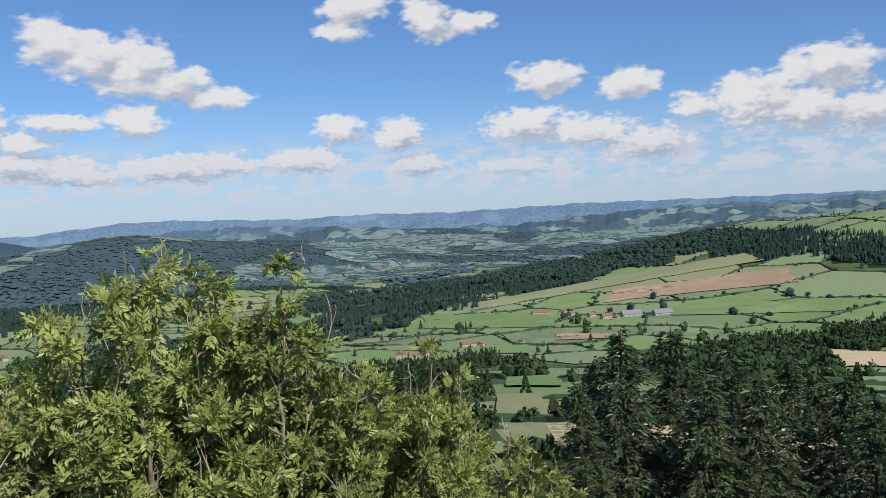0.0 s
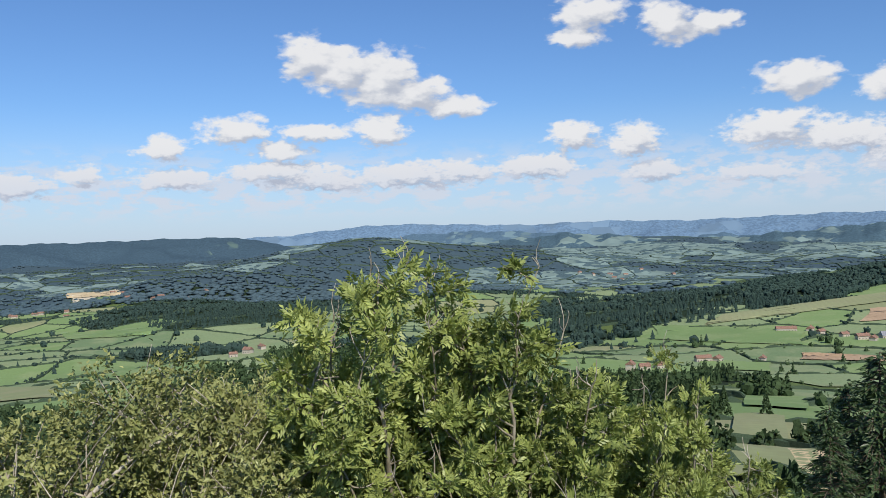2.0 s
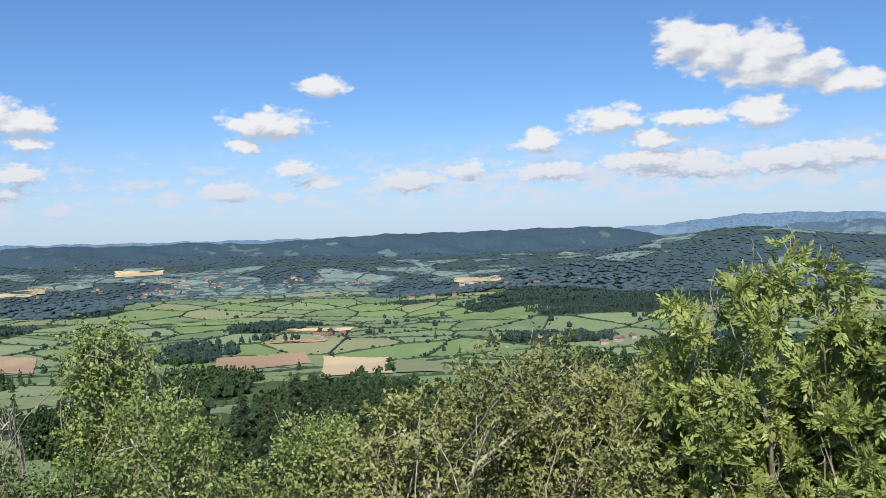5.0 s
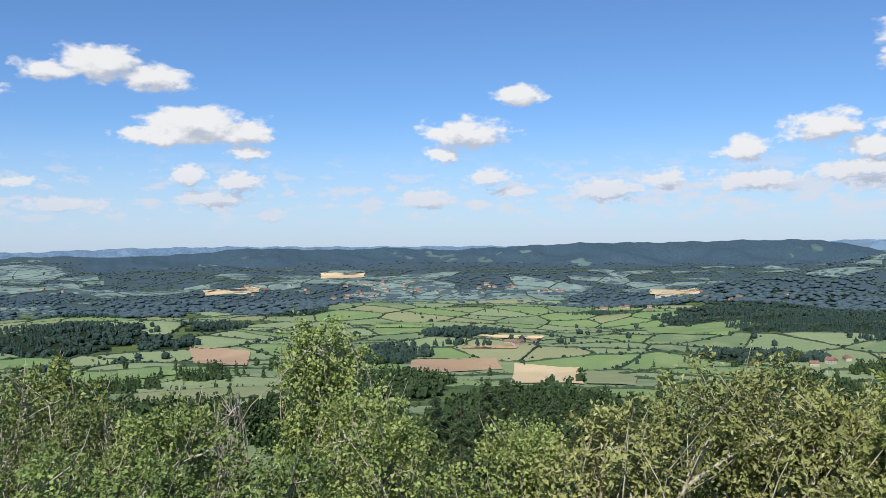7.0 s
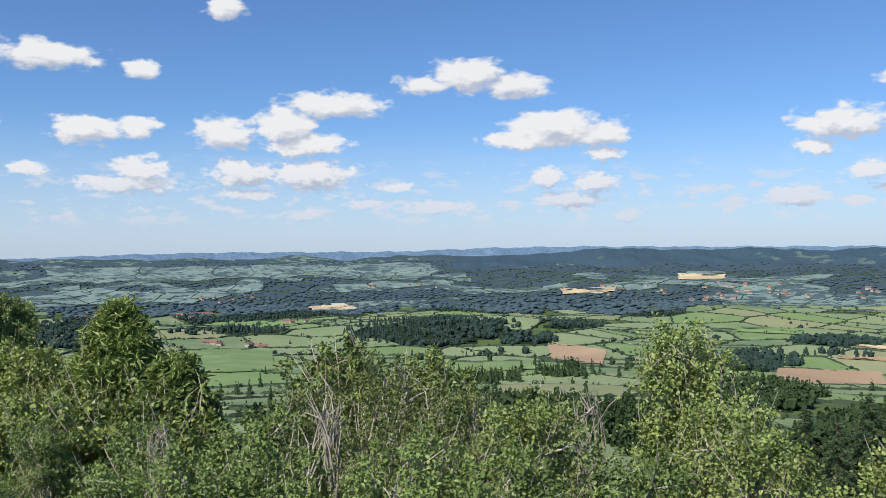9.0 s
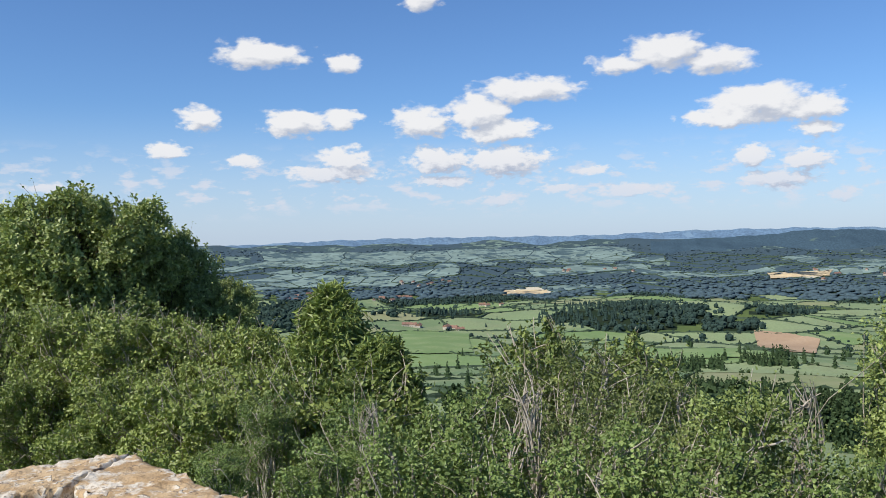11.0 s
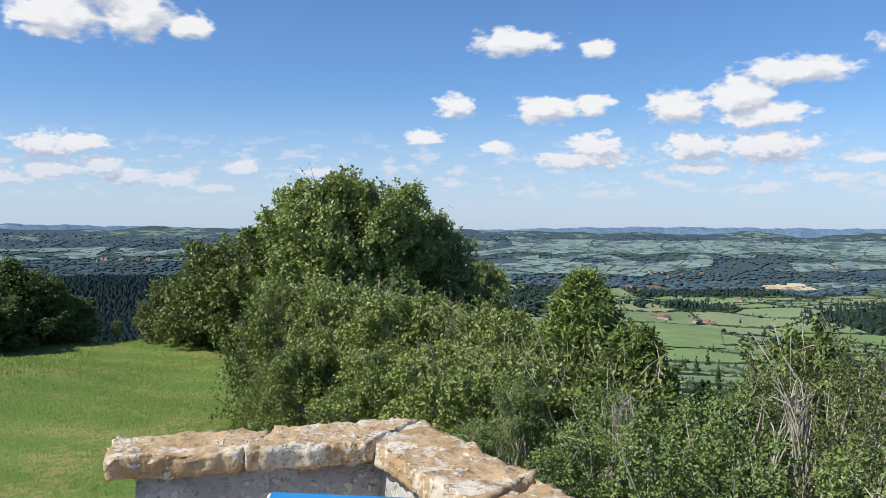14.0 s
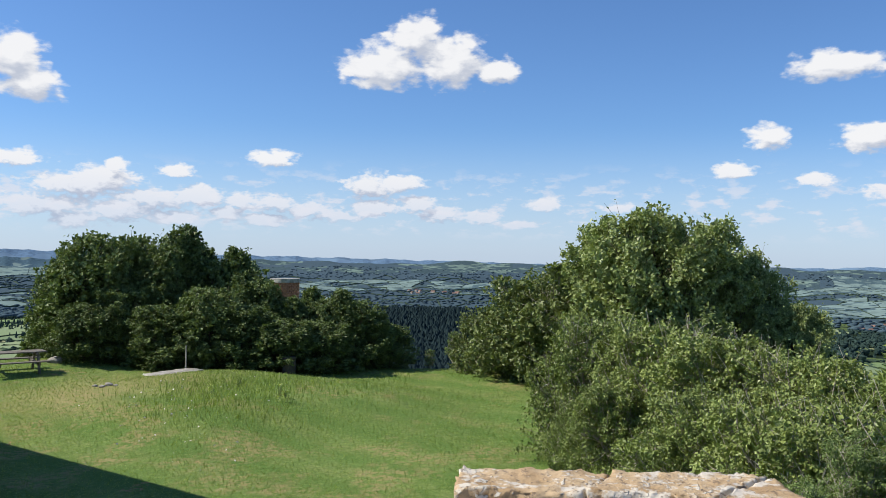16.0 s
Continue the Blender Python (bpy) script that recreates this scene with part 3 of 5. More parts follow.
hedge_points, far_fields = [], {"far_pasture_hazed": [], "far_crop_hazed": []}
made = 0
order = np.argsort((seeds ** 2).sum(1))
for i in order:
    c = seeds[i]
    r = math.hypot(*c)
    poly = clip_cell(i, 120 + 0.05 * r)
    if len(poly) < 3 or kinds[i] == "none":
        continue
    gap = 1.4 + 0.0006 * r
    ring = []
    for a, b in zip(poly, poly[1:] + poly[:1]):
        n = max(1, int(np.hypot(*(b - a)) / 26))
        ring += [a + (b - a) * t / n for t in range(n)]
    ring = np.array(ring)
    if c @ c > 1200 ** 2 or rng.random() < 0.8:
        hedge_points.append(ring)
    if wooded(c[0], c[1]) > 0.12 and i >= FIRST:
        continue
    size = np.hypot(*(ring - c).T).mean()
    shrink = max(0.5, 1 - gap / size)
    P, F, m = [], [], len(ring)
    for s in (1.0, 0.7, 0.35):
        P.append(c + (ring - c) * shrink * s)
    P = np.concatenate(P + [c[None]])
    Z = height(P[:, 0], P[:, 1]) + 0.5 + 0.0006 * r
    V = np.column_stack([P, Z])
    for k in range(2):
        for j in range(m):
            F.append((k * m + j, k * m + (j + 1) % m, (k + 1) * m + (j + 1) % m, (k + 1) * m + j))
    F += [(2 * m + j, 2 * m + (j + 1) % m, 3 * m) for j in range(m)]
    if r < 2700 and made < 640:
        mesh_object("field", V, F, M[kinds[i]], ground, True)
        made += 1
    else:
        # far fields use the copies with haze in their colour
        far_fields["far_crop_hazed" if kinds[i] in ("stubble", "ploughed") else "far_pasture_hazed"].append((V, F))
for key, lot in far_fields.items():
    if not lot:
        continue
    V, F, off = [], [], 0
    for v, f in lot:
        V.append(v)
        F += [tuple(q + off for q in g) for g in f]
        off += len(v)
    tagged(mesh_object("far_fields", np.concatenate(V), F, M[key], None, True), "patchwork of distant fields on the valley floor, haze painted in", "fields", kind="stuff")

for a0, e0, wa, we, lean, kind in PATCHES:
    V, F, n = [], [], 22
    for i in range(n + 1):
        for j in range(n + 1):
            a = a0 + wa * (2 * i / n - 1) * (1 + 0.06 * math.sin(3 * j / n + a0))
            e = e0 + lean * (a - a0) + we * (2 * j / n - 1) * (1 + 0.12 * math.sin(4 * i / n + e0))
            x, y = on_land(a, e)
            V.append((x, y, float(height(x, y)) + 1.6 + 0.0008 * math.hypot(x, y)))
    F = [(i * (n + 1) + j, i * (n + 1) + j + 1, (i + 1) * (n + 1) + j + 1, (i + 1) * (n + 1) + j) for i in range(n) for j in range(n)]
    mesh_object("field", V, F, M[kind], ground, True)


def off_patch(xy):
    """True where no large open field lies."""
    az, el = sight(xy[:, 0], xy[:, 1])
    free = np.ones(len(xy), bool)
    for a, e, wa, we, lean, kind in PATCHES:
        free &= ~((abs(az - a) < wa * 0.93) & (abs(el - e - lean * (az - a)) < we * 0.9))
    return free


# ---------------------------------------------------------------- woods, hedges and field trees
# clipped hedges along the field edges: low ragged banks
HV, HF, off = [], [], 0
for ring in hedge_points:
    if math.hypot(*ring.mean(0)) > 4000 or rng.random() < 0.18:
        continue
    closed = np.concatenate([ring, ring[:1]])
    seg = np.hypot(*np.diff(closed, axis=0).T)
    run = np.concatenate([[0], np.cumsum(seg)])
    m = max(6, int(run[-1] / 8.5))
    t = np.linspace(0, run[-1], m)
    P = np.stack([np.interp(t, run, closed[:, k]) for k in range(2)], 1) + rng.normal(0, 0.5, (m, 2))
    c = ring.mean(0)
    n = P - c
    n /= np.linalg.norm(n, axis=1)[:, None] + 1e-6
    w = rng.uniform(1.3, 2.6, m)[:, None]
    h = rng.uniform(1.6, 4.4, m) * off_patch(P) * (rng.random(m) > 0.10)
    base = height(P[:, 0], P[:, 1])
    A, B = P - n * w, P + n * w
    V = np.stack([np.column_stack([A, base - 0.3]), np.column_stack([A * 0.75 + B * 0.25, base + 0.3 + h]), np.column_stack([A * 0.25 + B * 0.75, base + 0.3 + h * 0.9]), np.column_stack([B, base - 0.3])], 1).reshape(-1, 3)
    i = np.arange(m - 1)[:, None] * 4
    for k in range(3):
        HF.append(np.column_stack([i + k, i + k + 1, i + k + 5, i + k + 4]) + off)
    HV.append(V)
    off += len(V)
tagged(mesh_object("hedge_bank", np.concatenate(HV), np.concatenate(HF), M["hedge_bank"]), "low clipped hedges dividing the fields", "hedges", kind="stuff")


def blob_template(seed, n=1):
    bm = bmesh.new()
    bmesh.ops.create_icosphere(bm, subdivisions=n, radius=1)
    r = np.random.default_rng(seed)
    for v in bm.verts:
        v.co *= r.uniform(0.72, 1.2)
        v.co.z = v.co.z * 0.55 + 0.5
    V = np.array([v.co[:] for v in bm.verts])
    F = np.array([[v.index for v in f.verts] for f in bm.faces])
    bm.free()
    return V, F


def spike_template(seed, sides=6):
    """A spruce seen from afar: three ragged skirts and a tip."""
    r = np.random.default_rng(seed)
    V, F = [], []
    for z0, z1, w in ((0.08, 0.5, 0.34), (0.32, 0.75, 0.25), (0.58, 1.0, 0.15)):
        b = len(V)
        for s in range(sides):
            a = 2 * math.pi * s / sides + r.uniform(-.3, .3)
            q = w * r.uniform(0.7, 1.2)
            V.append((q * math.cos(a), q * math.sin(a), z0 + r.uniform(-.04, .06)))
        V.append((0, 0, z1))
        F += [(b + s, b + (s + 1) % sides, b + sides) for s in range(sides)]
    return np.array(V), np.array(F)


def spray_template(seed, n, spike=False, fine=1.0):
    """A tree seen from some way off: a cloud of small leafy clumps."""
    r = np.random.default_rng(seed)
    V, F = [], []
    for k in range(n):
        if spike:
            h = r.random() ** 0.8
            a, q = r.uniform(0, 6.283), (1 - h) * 0.30 * math.sqrt(r.uniform(.35, 1)) + 0.01
            c = np.array([q * math.cos(a), q * math.sin(a), 0.06 + 0.93 * h])
            size = (0.045 + 0.05 * (1 - h)) * fine
        else:
            d = r.normal(size=3)
            d /= np.linalg.norm(d)
            q = r.uniform(.55, 1) * (1 + 0.25 * math.sin(4 * d[0] + seed) * math.cos(5 * d[1]))
            c = np.array([0.5 * d[0] * q, 0.5 * d[1] * q, 0.53 + 0.44 * d[2] * q])
            size = r.uniform(0.07, 0.15) * fine
        u = r.normal(size=3)
        u /= np.linalg.norm(u)
        w = np.cross(u, r.normal(size=3))
        w /= np.linalg.norm(w)
        b = len(V)
        V += [c + size * u, c + size * w, c - size * u, c - size * w]
        F += [(b, b + 1, b + 2), (b, b + 2, b + 3)]
    return np.array(V), np.array(F)


def scatter(name, template, places, heights, widths, mat, label, parent=None):
    """Many copies of a few small templates in one mesh."""
    V, F, off, far_off = [], [], 0, len(places) and np.median(np.hypot(places[:, 0], places[:, 1])) > 2500
    which = rng.integers(0, len(template), len(places))
    turn = rng.uniform(0, 6.283, len(places))
    for w, (tv, tf) in enumerate(template):
        s = which == w
        n = int(s.sum())
        if not n:
            continue
        ca, sa = np.cos(turn[s])[:, None], np.sin(turn[s])[:, None]
        x, y = tv[:, 0][None] * widths[s][:, None], tv[:, 1][None] * widths[s][:, None]
        P = np.stack([ca * x - sa * y, sa * x + ca * y, tv[:, 2][None] * heights[s][:, None]], 2) + places[s][:, None, :]
        V.append(P.reshape(-1, 3))
        F.append((tf[None] + (np.arange(n) * len(tv))[:, None, None]).reshape(-1, 3) + off)
        off += n * len(tv)
    return tagged(mesh_object(name, np.concatenate(V), np.concatenate(F), mat, parent, bool(far_off)), label, "trees", kind="stuff")


cand = []
for r0, r1, step in ((70, 300, 7.5), (300, 800, 8.0), (800, 1500, 11), (1500, 2400, 15), (2400, 3300, 15), (3300, 4600, 22)):
    n = int(math.radians(200) / 2 * (r1 ** 2 - r0 ** 2) / step ** 2)
    az = np.radians(rng.uniform(-40, 160, n))
    r = np.sqrt(rng.uniform(r0 ** 2, r1 ** 2, n))
    cand.append(np.column_stack([-np.sin(az) * r, np.cos(az) * r]))
az = np.radians(rng.uniform(-34, -4, 9000))
r = np.sqrt(rng.uniform(1500 ** 2, 2450 ** 2, 9000))
extra = np.column_stack([-np.sin(az) * r, np.cos(az) * r])
cand.append(extra[wooded(extra[:, 0], extra[:, 1]) > 0.1])
az = np.radians(rng.uniform(110, 150, 30000))
r = np.sqrt(rng.uniform(650 ** 2, 2450 ** 2, 30000))
extra = np.column_stack([-np.sin(az) * r, np.cos(az) * r])
cand.append(extra[wooded(extra[:, 0], extra[:, 1]) > 0.1])
cand = np.concatenate(cand)
depth = wooded(cand[:, 0], cand[:, 1])
rad = np.hypot(*cand.T)
keep = ((depth > 0.1) & ((rad < 2680) | (rng.random(len(cand)) < 0.30))) | (rng.random(len(cand)) < np.where(rad > 2600, 0.035, 0.012))
bearing = np.degrees(np.arctan2(-cand[:, 0], cand[:, 1]))
slope = (rad > 90) & (rad < 170) & (rng.random(len(cand)) < 0.5) & (bearing > 2) & (bearing < 56)
trees = cand[(keep | slope) & off_patch(cand)]
hedge = np.concatenate(hedge_points)
hr = np.hypot(*hedge.T)
hedge = np.concatenate([hedge + rng.normal(0, 3, hedge.shape), hedge + rng.normal(0, 9, hedge.shape)])
hedge = hedge[rng.random(len(hedge)) < np.where(np.hypot(*hedge.T) > 2600, 0.26, 0.58)]

hedge = hedge[off_patch(hedge)]


def plant(xy, tall, name, label_near):
    r = np.hypot(*xy.T)
    az = sight(xy[:, 0], xy[:, 1])[0]
    z = height(xy[:, 0], xy[:, 1]) - 0.4
    P = np.column_stack([xy, z])
    con = (np.sin(xy[:, 0] / 140 + 2) + np.sin(xy[:, 1] / 120) + 0.5 * rng.normal(size=len(xy)) > 0.1) & (tall > 9) & (r < 2500)
    # western woods become spruces in the colour with cloud shadow painted in
    fir = (az > 109) & (az < 152) & (r > 420) & (tall > 9) & (wooded(xy[:, 0], xy[:, 1]) > 0.1)
    if fir.any():
        tm = [spike_template(k, 6) for k in range(6)]
        h = tall[fir] * rng.uniform(0.8, 1.3, fir.sum())
        scatter("spruce_forest", tm, P[fir], h, h * 1.7, M["wood_spruce_shaded"], "dense spruce forest on the hillside, cloud shade and haze painted in")
        xy, tall, r, az, P, con = xy[~fir], tall[~fir], r[~fir], az[~fir], P[~fir], con[~fir]
    # the two farther bands take leaf copies with haze painted in
    for lo, hi, mat in ((0, 420, "wood_near"), (420, 1300, "wood_near"), (1300, 2500, "wood_mid_hazed"), (2500, 5000, "wood_far_hazed")):
        band = (r >= lo) & (r < hi)
        for spike in (True, False):
            s = band & (con == spike)
            if not s.any():
                continue
            h = tall[s] * rng.uniform(0.75, 1.25, s.sum())
            if hi <= 420:
                tm = [spray_template(k, 420, spike, 0.6) if spike else spray_template(k, 380 if name == "woodland" else 110, False, 0.6 if name == "woodland" else 1.0) for k in range(4)]
                w = h * (0.85 if spike else rng.uniform(.65, .95, s.sum()))
            elif hi <= 1300:
                tm = [spray_template(k, 26 if name == "woodland" else 18, spike, 0.95) for k in range(4)]
                tm = [(np.concatenate([a[0], b[0] * .8]), np.concatenate([a[1], b[1] + len(a[0])])) for a, b in zip(tm, [spike_template(k) if spike else (blob_template(k)[0] * (.45, .45, .9), blob_template(k)[1]) for k in range(4)])]
                w = h * (0.9 if spike else rng.uniform(.7, 1.0, s.sum()))
            else:
                tm = [spike_template(k, 5) if spike else blob_template(k) for k in range(6)]
                if hi <= 2500 and not spike:
                    ragged = [spray_template(k + 9, 12, False, 1.15) for k in range(6)]
                    tm = [(np.concatenate([a[0] * (.86, .86, .9), b[0] * (2.0, 2.0, 1.0)]), np.concatenate([a[1], b[1] + len(a[0])])) for a, b in zip(tm, ragged)]
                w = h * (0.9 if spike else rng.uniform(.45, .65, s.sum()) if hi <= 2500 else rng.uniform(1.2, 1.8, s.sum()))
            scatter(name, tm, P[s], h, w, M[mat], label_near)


tree_r = np.hypot(*trees.T)
plant(trees, np.where(tree_r < 180, 9.0, np.interp(tree_r, [1300, 2300, 3000, 4500], [15.0, 11.0, 5.0, 4.0])), "woodland", "dark mixed woodland of spruce and broadleaf trees")
plant(hedge, rng.uniform(2.0, 7.5, len(hedge)) * np.interp(np.hypot(*hedge.T), [1500, 3000], [1.0, 0.72]), "hedgerow", "leafy hedgerows and lone trees between pastures")
print("far trees", len(trees), len(hedge), "fields", made, len(seeds))

# ---------------------------------------------------------------- plants near the platform


def tubes(lines, sides=5):
    """Tapered round limbs along polylines: lines of (points, radii)."""
    V, F, off = [], [], 0
    for pts, rad in lines:
        pts = np.asarray(pts, float)
        n = len(pts)
        d = np.gradient(pts, axis=0)
        d /= np.linalg.norm(d, axis=1)[:, None] + 1e-9
        u = np.cross(d, (0.31, 0.77, 0.12))
        u /= np.linalg.norm(u, axis=1)[:, None] + 1e-9
        w = np.cross(d, u)
        a = np.arange(sides) * 2 * math.pi / sides
        ring = pts[:, None] + np.asarray(rad)[:, None, None] * (np.cos(a)[None, :, None] * u[:, None] + np.sin(a)[None, :, None] * w[:, None])
        V.append(ring.reshape(-1, 3))
        i = np.arange((n - 1) * sides)
        r, s = i // sides, i % sides
        F.append(np.stack([r * sides + s, r * sides + (s + 1) % sides, (r + 1) * sides + (s + 1) % sides, (r + 1) * sides + s], 1) + off)
        off += n * sides
    return np.concatenate(V), np.concatenate(F)


def leaf_shape(width, fold=0.18, curl=-0.12):
    """One leaf along +y, folded at the midrib."""
    V = np.array([(0, 0, 0), (-width, 0.45, fold * width * 2), (0, 1.0, curl), (width, 0.45, fold * width * 2)])
    return V, np.array([(0, 2, 1), (0, 3, 2)])


def pinnate_shape(pairs, length, width):
    """A compound leaf: leaflets in pairs along a stalk and one at its end."""
    lv, lf = leaf_shape(width)
    V, F = [], []
    for k in range(pairs * 2 + 1):
        pair = k // 2
        y = 0.25 + 0.7 * pair / pairs
        a = 0.0 if k == pairs * 2 else (1 if k % 2 else -1) * 0.75
        s = length * (1.0 if k == pairs * 2 else 0.75 + 0.3 * math.sin(3 * (pair + 1) / pairs))
        P = lv * s
        c, n = math.cos(a), math.sin(a)
        x, yy = P[:, 0] * c + P[:, 1] * n, -P[:, 0] * n + P[:, 1] * c
        F.append(lf + len(V) * 4)
        V.append(np.column_stack([x, yy + y, P[:, 2] - 0.12 * y * y - 0.10 * abs(x)]))
    return np.concatenate(V), np.concatenate(F)


def round_leaf(width, fold=0.2, curl=-0.15):
    """A broader leaf with shoulders, folded at the midrib."""
    V = np.array([(0, 0, 0), (-width, 0.32, fold * width), (-width * 0.78, 0.70, fold * width * 0.6), (0, 1.0, curl), (width * 0.78, 0.70, fold * width * 0.6), (width, 0.32, fold * width)])
    return V, np.array([(0, 2, 1), (0, 3, 2), (0, 4, 3), (0, 5, 4)])


LEAF = {"round": round_leaf(0.34), "oval": leaf_shape(0.27), "broad": leaf_shape(0.36), "long": leaf_shape(0.15, 0.2, -0.25), "ash": pinnate_shape(3, 0.52, 0.23),
        "sprig": leaf_shape(0.16, 0.05, -0.1)}


def leaves_mesh(r, centres, axes, sizes, shape, out=None):
    tv, tf = shape
    n = len(centres)
    a = axes / (np.linalg.norm(axes, axis=1)[:, None] + 1e-9)
    up = r.normal(size=(n, 3)) * 0.8 + (0, 0, 0.8)
    if out is not None:
        up = up + out * 0.9
    side = np.cross(a, up)
    side /= np.linalg.norm(side, axis=1)[:, None] + 1e-9
    nor = np.cross(side, a)
    P = centres[:, None] + sizes[:, None, None] * (tv[None, :, 0:1] * side[:, None] + tv[None, :, 1:2] * a[:, None] + tv[None, :, 2:3] * nor[:, None])
    F = tf[None] + (np.arange(n) * len(tv))[:, None, None]
    return P.reshape(-1, 3), F.reshape(-1, tf.shape[1])


def bent(r, a, b, n, sway):
    t = np.linspace(0, 1, n)[:, None]
    p = a + (b - a) * t
    k = r.normal(size=3) * sway * np.linalg.norm(b - a)
    return p + k * np.sin(math.pi * t) + r.normal(size=(n, 3)) * sway * 0.12 * np.linalg.norm(b - a) * np.sin(math.pi * t)


# leaf, leaf length, leaf material, bark, twigs per lobe, leaves per twig, droop, bare twigs
SPECIES = {
    "oak_shrub": ("oval", 0.062, "oak", "twig", 36, 44, 0.1, 0.04),
    "field_maple": ("round", 0.046, "maple", "bark", 40, 42, 0.15, 0.04),
    "hazel_shrub": ("round", 0.045, "bright", "twig", 36, 42, 0.1, 0.03),
    "thorn_shrub": ("broad", 0.16, "russet", "twig", 32, 16, 0.05, 0.08),
    "hedge_shrub": ("broad", 0.080, "bush", "twig", 32, 40, 0.0, 0.24),
    "russet_shrub": ("oval", 0.066, "russet", "twig", 32, 30, 0.1, 0.05),
    "chestnut_tree": ("long", 0.14, "maple", "bark", 34, 22, -0.1, 0.02),
    "dead_shrub": ("oval", 0.04, "russet", "twig", 15, 1, 0.0, 1.0),
    "walnut_tree": ("broad", 0.15, "dark", "bark_dark", 44, 32, 0.0, 0.03),
    "thicket_tree": ("broad", 0.17, "thicket", "bark_dark", 30, 20, 0.0, 0.02),
}
LABELS = {
    "ash_tree": ("young ash tree with feathery yellow-green leaves", "tree"),
    "oak_shrub": ("yellowing oak shrub with pale sunlit leaves", "shrub"),
    "field_maple": ("green field maple with an open pointed crown", "tree"),
    "hazel_shrub": ("bright green hazel shrub on the slope", "shrub"),
    "thorn_shrub": ("olive green thorn shrub with a ragged rounded crown", "shrub"),
    "hedge_shrub": ("dense green hedge shrub with pale bare twigs", "shrub"),
    "russet_shrub": ("olive and russet shrub with dry grey stems", "shrub"),
    "chestnut_tree": ("young sweet chestnut with long drooping leaves", "tree"),
    "dead_shrub": ("leafless grey shrub with fine dry branches", "shrub"),
    "walnut_tree": ("large round-crowned dark green broadleaf tree", "tree"),
    "thicket_tree": ("dark green broadleaf tree beside the lawn", "tree"),
}


def broadleaf(kind, seed, x, y, top, width, lobes=12, profile="round", low=0.25, base=None, lobe_size=0.23, trunk=0.06, fork=0.55, leans=1.0):
    """A tree or shrub: trunk with limbs, twigs and a leafy crown built up of lobes."""
    r = np.random.default_rng(seed)
    shape, size, leaf_mat, bark, n_twig, n_leaf, droop, bare = SPECIES[kind]
    z0 = float(height(x, y)) - 0.15 if base is None else base
    H = top - z0
    lines, twigs, C, A, S, OUT = [], [], [], [], [], []
    lean = r.normal(size=2) * 0.04 * H * leans
    spine = np.array([(lean[0] * t * t, lean[1] * t * t, H * 0.82 * t) for t in np.linspace(0, 1, 9)])
    spine[1:-1, :2] += r.normal(size=(7, 2)) * 0.015 * H
    lines.append((spine, np.linspace(trunk, trunk * 0.3, 9) * H / 4))
    for i in range(lobes):
        h = 0.97 if i == 0 else low + (1 - low) * ((i + r.random()) / lobes) * 0.93
        if profile == "round":
            env = math.sqrt(max(0.05, 1 - ((h - 0.55) / 0.56) ** 2))
        elif profile == "spire":
            env = 0.05 + 0.95 * (1 - h) ** 0.9
        else:
            env = 0.3 + 0.7 * math.sqrt(max(0.0, 1 - h * h))
        env *= width / 2
        lr = width * lobe_size * r.uniform(0.75, 1.25) * (0.55 + 0.45 * env / (width / 2))
        ang = i * 2.4 + r.uniform(-.5, .5)
        q = max(0.0, env - lr * 0.8) * (0.35 + 0.65 * r.random() ** 0.5) if i else 0.0
        c = np.array([q * math.cos(ang) + lean[0] * h, q * math.sin(ang) + lean[1] * h, min(H * h, H - lr * 0.8)])
        start = spine[max(1, min(8, int(8 * (h * fork + 0.05))))]
        limb = bent(r, start, c, 8, 0.10)
        lines.append((limb, np.linspace(trunk * 0.5, trunk * 0.12, 8) * H / 4))
        bunches = r.normal(size=(7, 3)) + (0, 0, 0.35)
        bunches /= np.linalg.norm(bunches, axis=1)[:, None]
        reach = r.uniform(0.70, 1.12, 7)
        for k in range(n_twig):
            b = k % 7
            d = bunches[b] + r.normal(size=3) * 0.36
            d /= np.linalg.norm(d)
            e = c + d * lr * reach[b] * r.uniform(0.82, 1.12) * (1, 1, 0.85)
            s = limb[r.integers(3, 8)]
            tw = bent(r, s, e, 5, 0.14)
            is_bare = r.random() < bare
            if is_bare:
                tw = bent(r, s, e + (0, 0, lr * r.uniform(.2, .7)), 5, 0.08)
            if is_bare or k % 3 == 0:
                twigs.append((tw, np.linspace(0.010, 0.003, 5) * (1.0 + 0.05 * H)))
            m = 2 if is_bare else n_leaf
            t = 1.08 - 0.62 * r.random(m) ** 1.8
            ends = tw[-1] - tw[-2]
            P = np.stack([np.interp(t, np.linspace(0, 1, 5), tw[:, a]) for a in range(3)], 1) + np.maximum(t - 1, 0)[:, None] * ends * 2
            P += r.normal(size=(m, 3)) * lr * 0.075
            ax = r.normal(size=(m, 3)) * 1.1 + d * 0.6 + (0, 0, droop)
            C.append(P), A.append(ax), S.append(size * r.uniform(0.6, 1.25, m)), OUT.append((P - c) / lr)
    root = new(kind, None)
    root.location = (x, y, z0)
    tv, tf = tubes(lines, 6)
    stem = mesh_object("trunk", tv, tf, M[bark], root, True)
    tv, tf = tubes(twigs, 3)
    mesh_object("branch", tv, tf, M["twig"] if bark != "bark_dark" else M["bark_dark"], stem, True)
    lv, lf = leaves_mesh(r, np.concatenate(C), np.concatenate(A), np.concatenate(S), LEAF[shape], np.concatenate(OUT))
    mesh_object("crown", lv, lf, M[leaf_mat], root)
    return tagged(root, *LABELS[kind], "trees beyond the lawn" if kind in ("thicket_tree", "walnut_tree") else "plants on the slope")


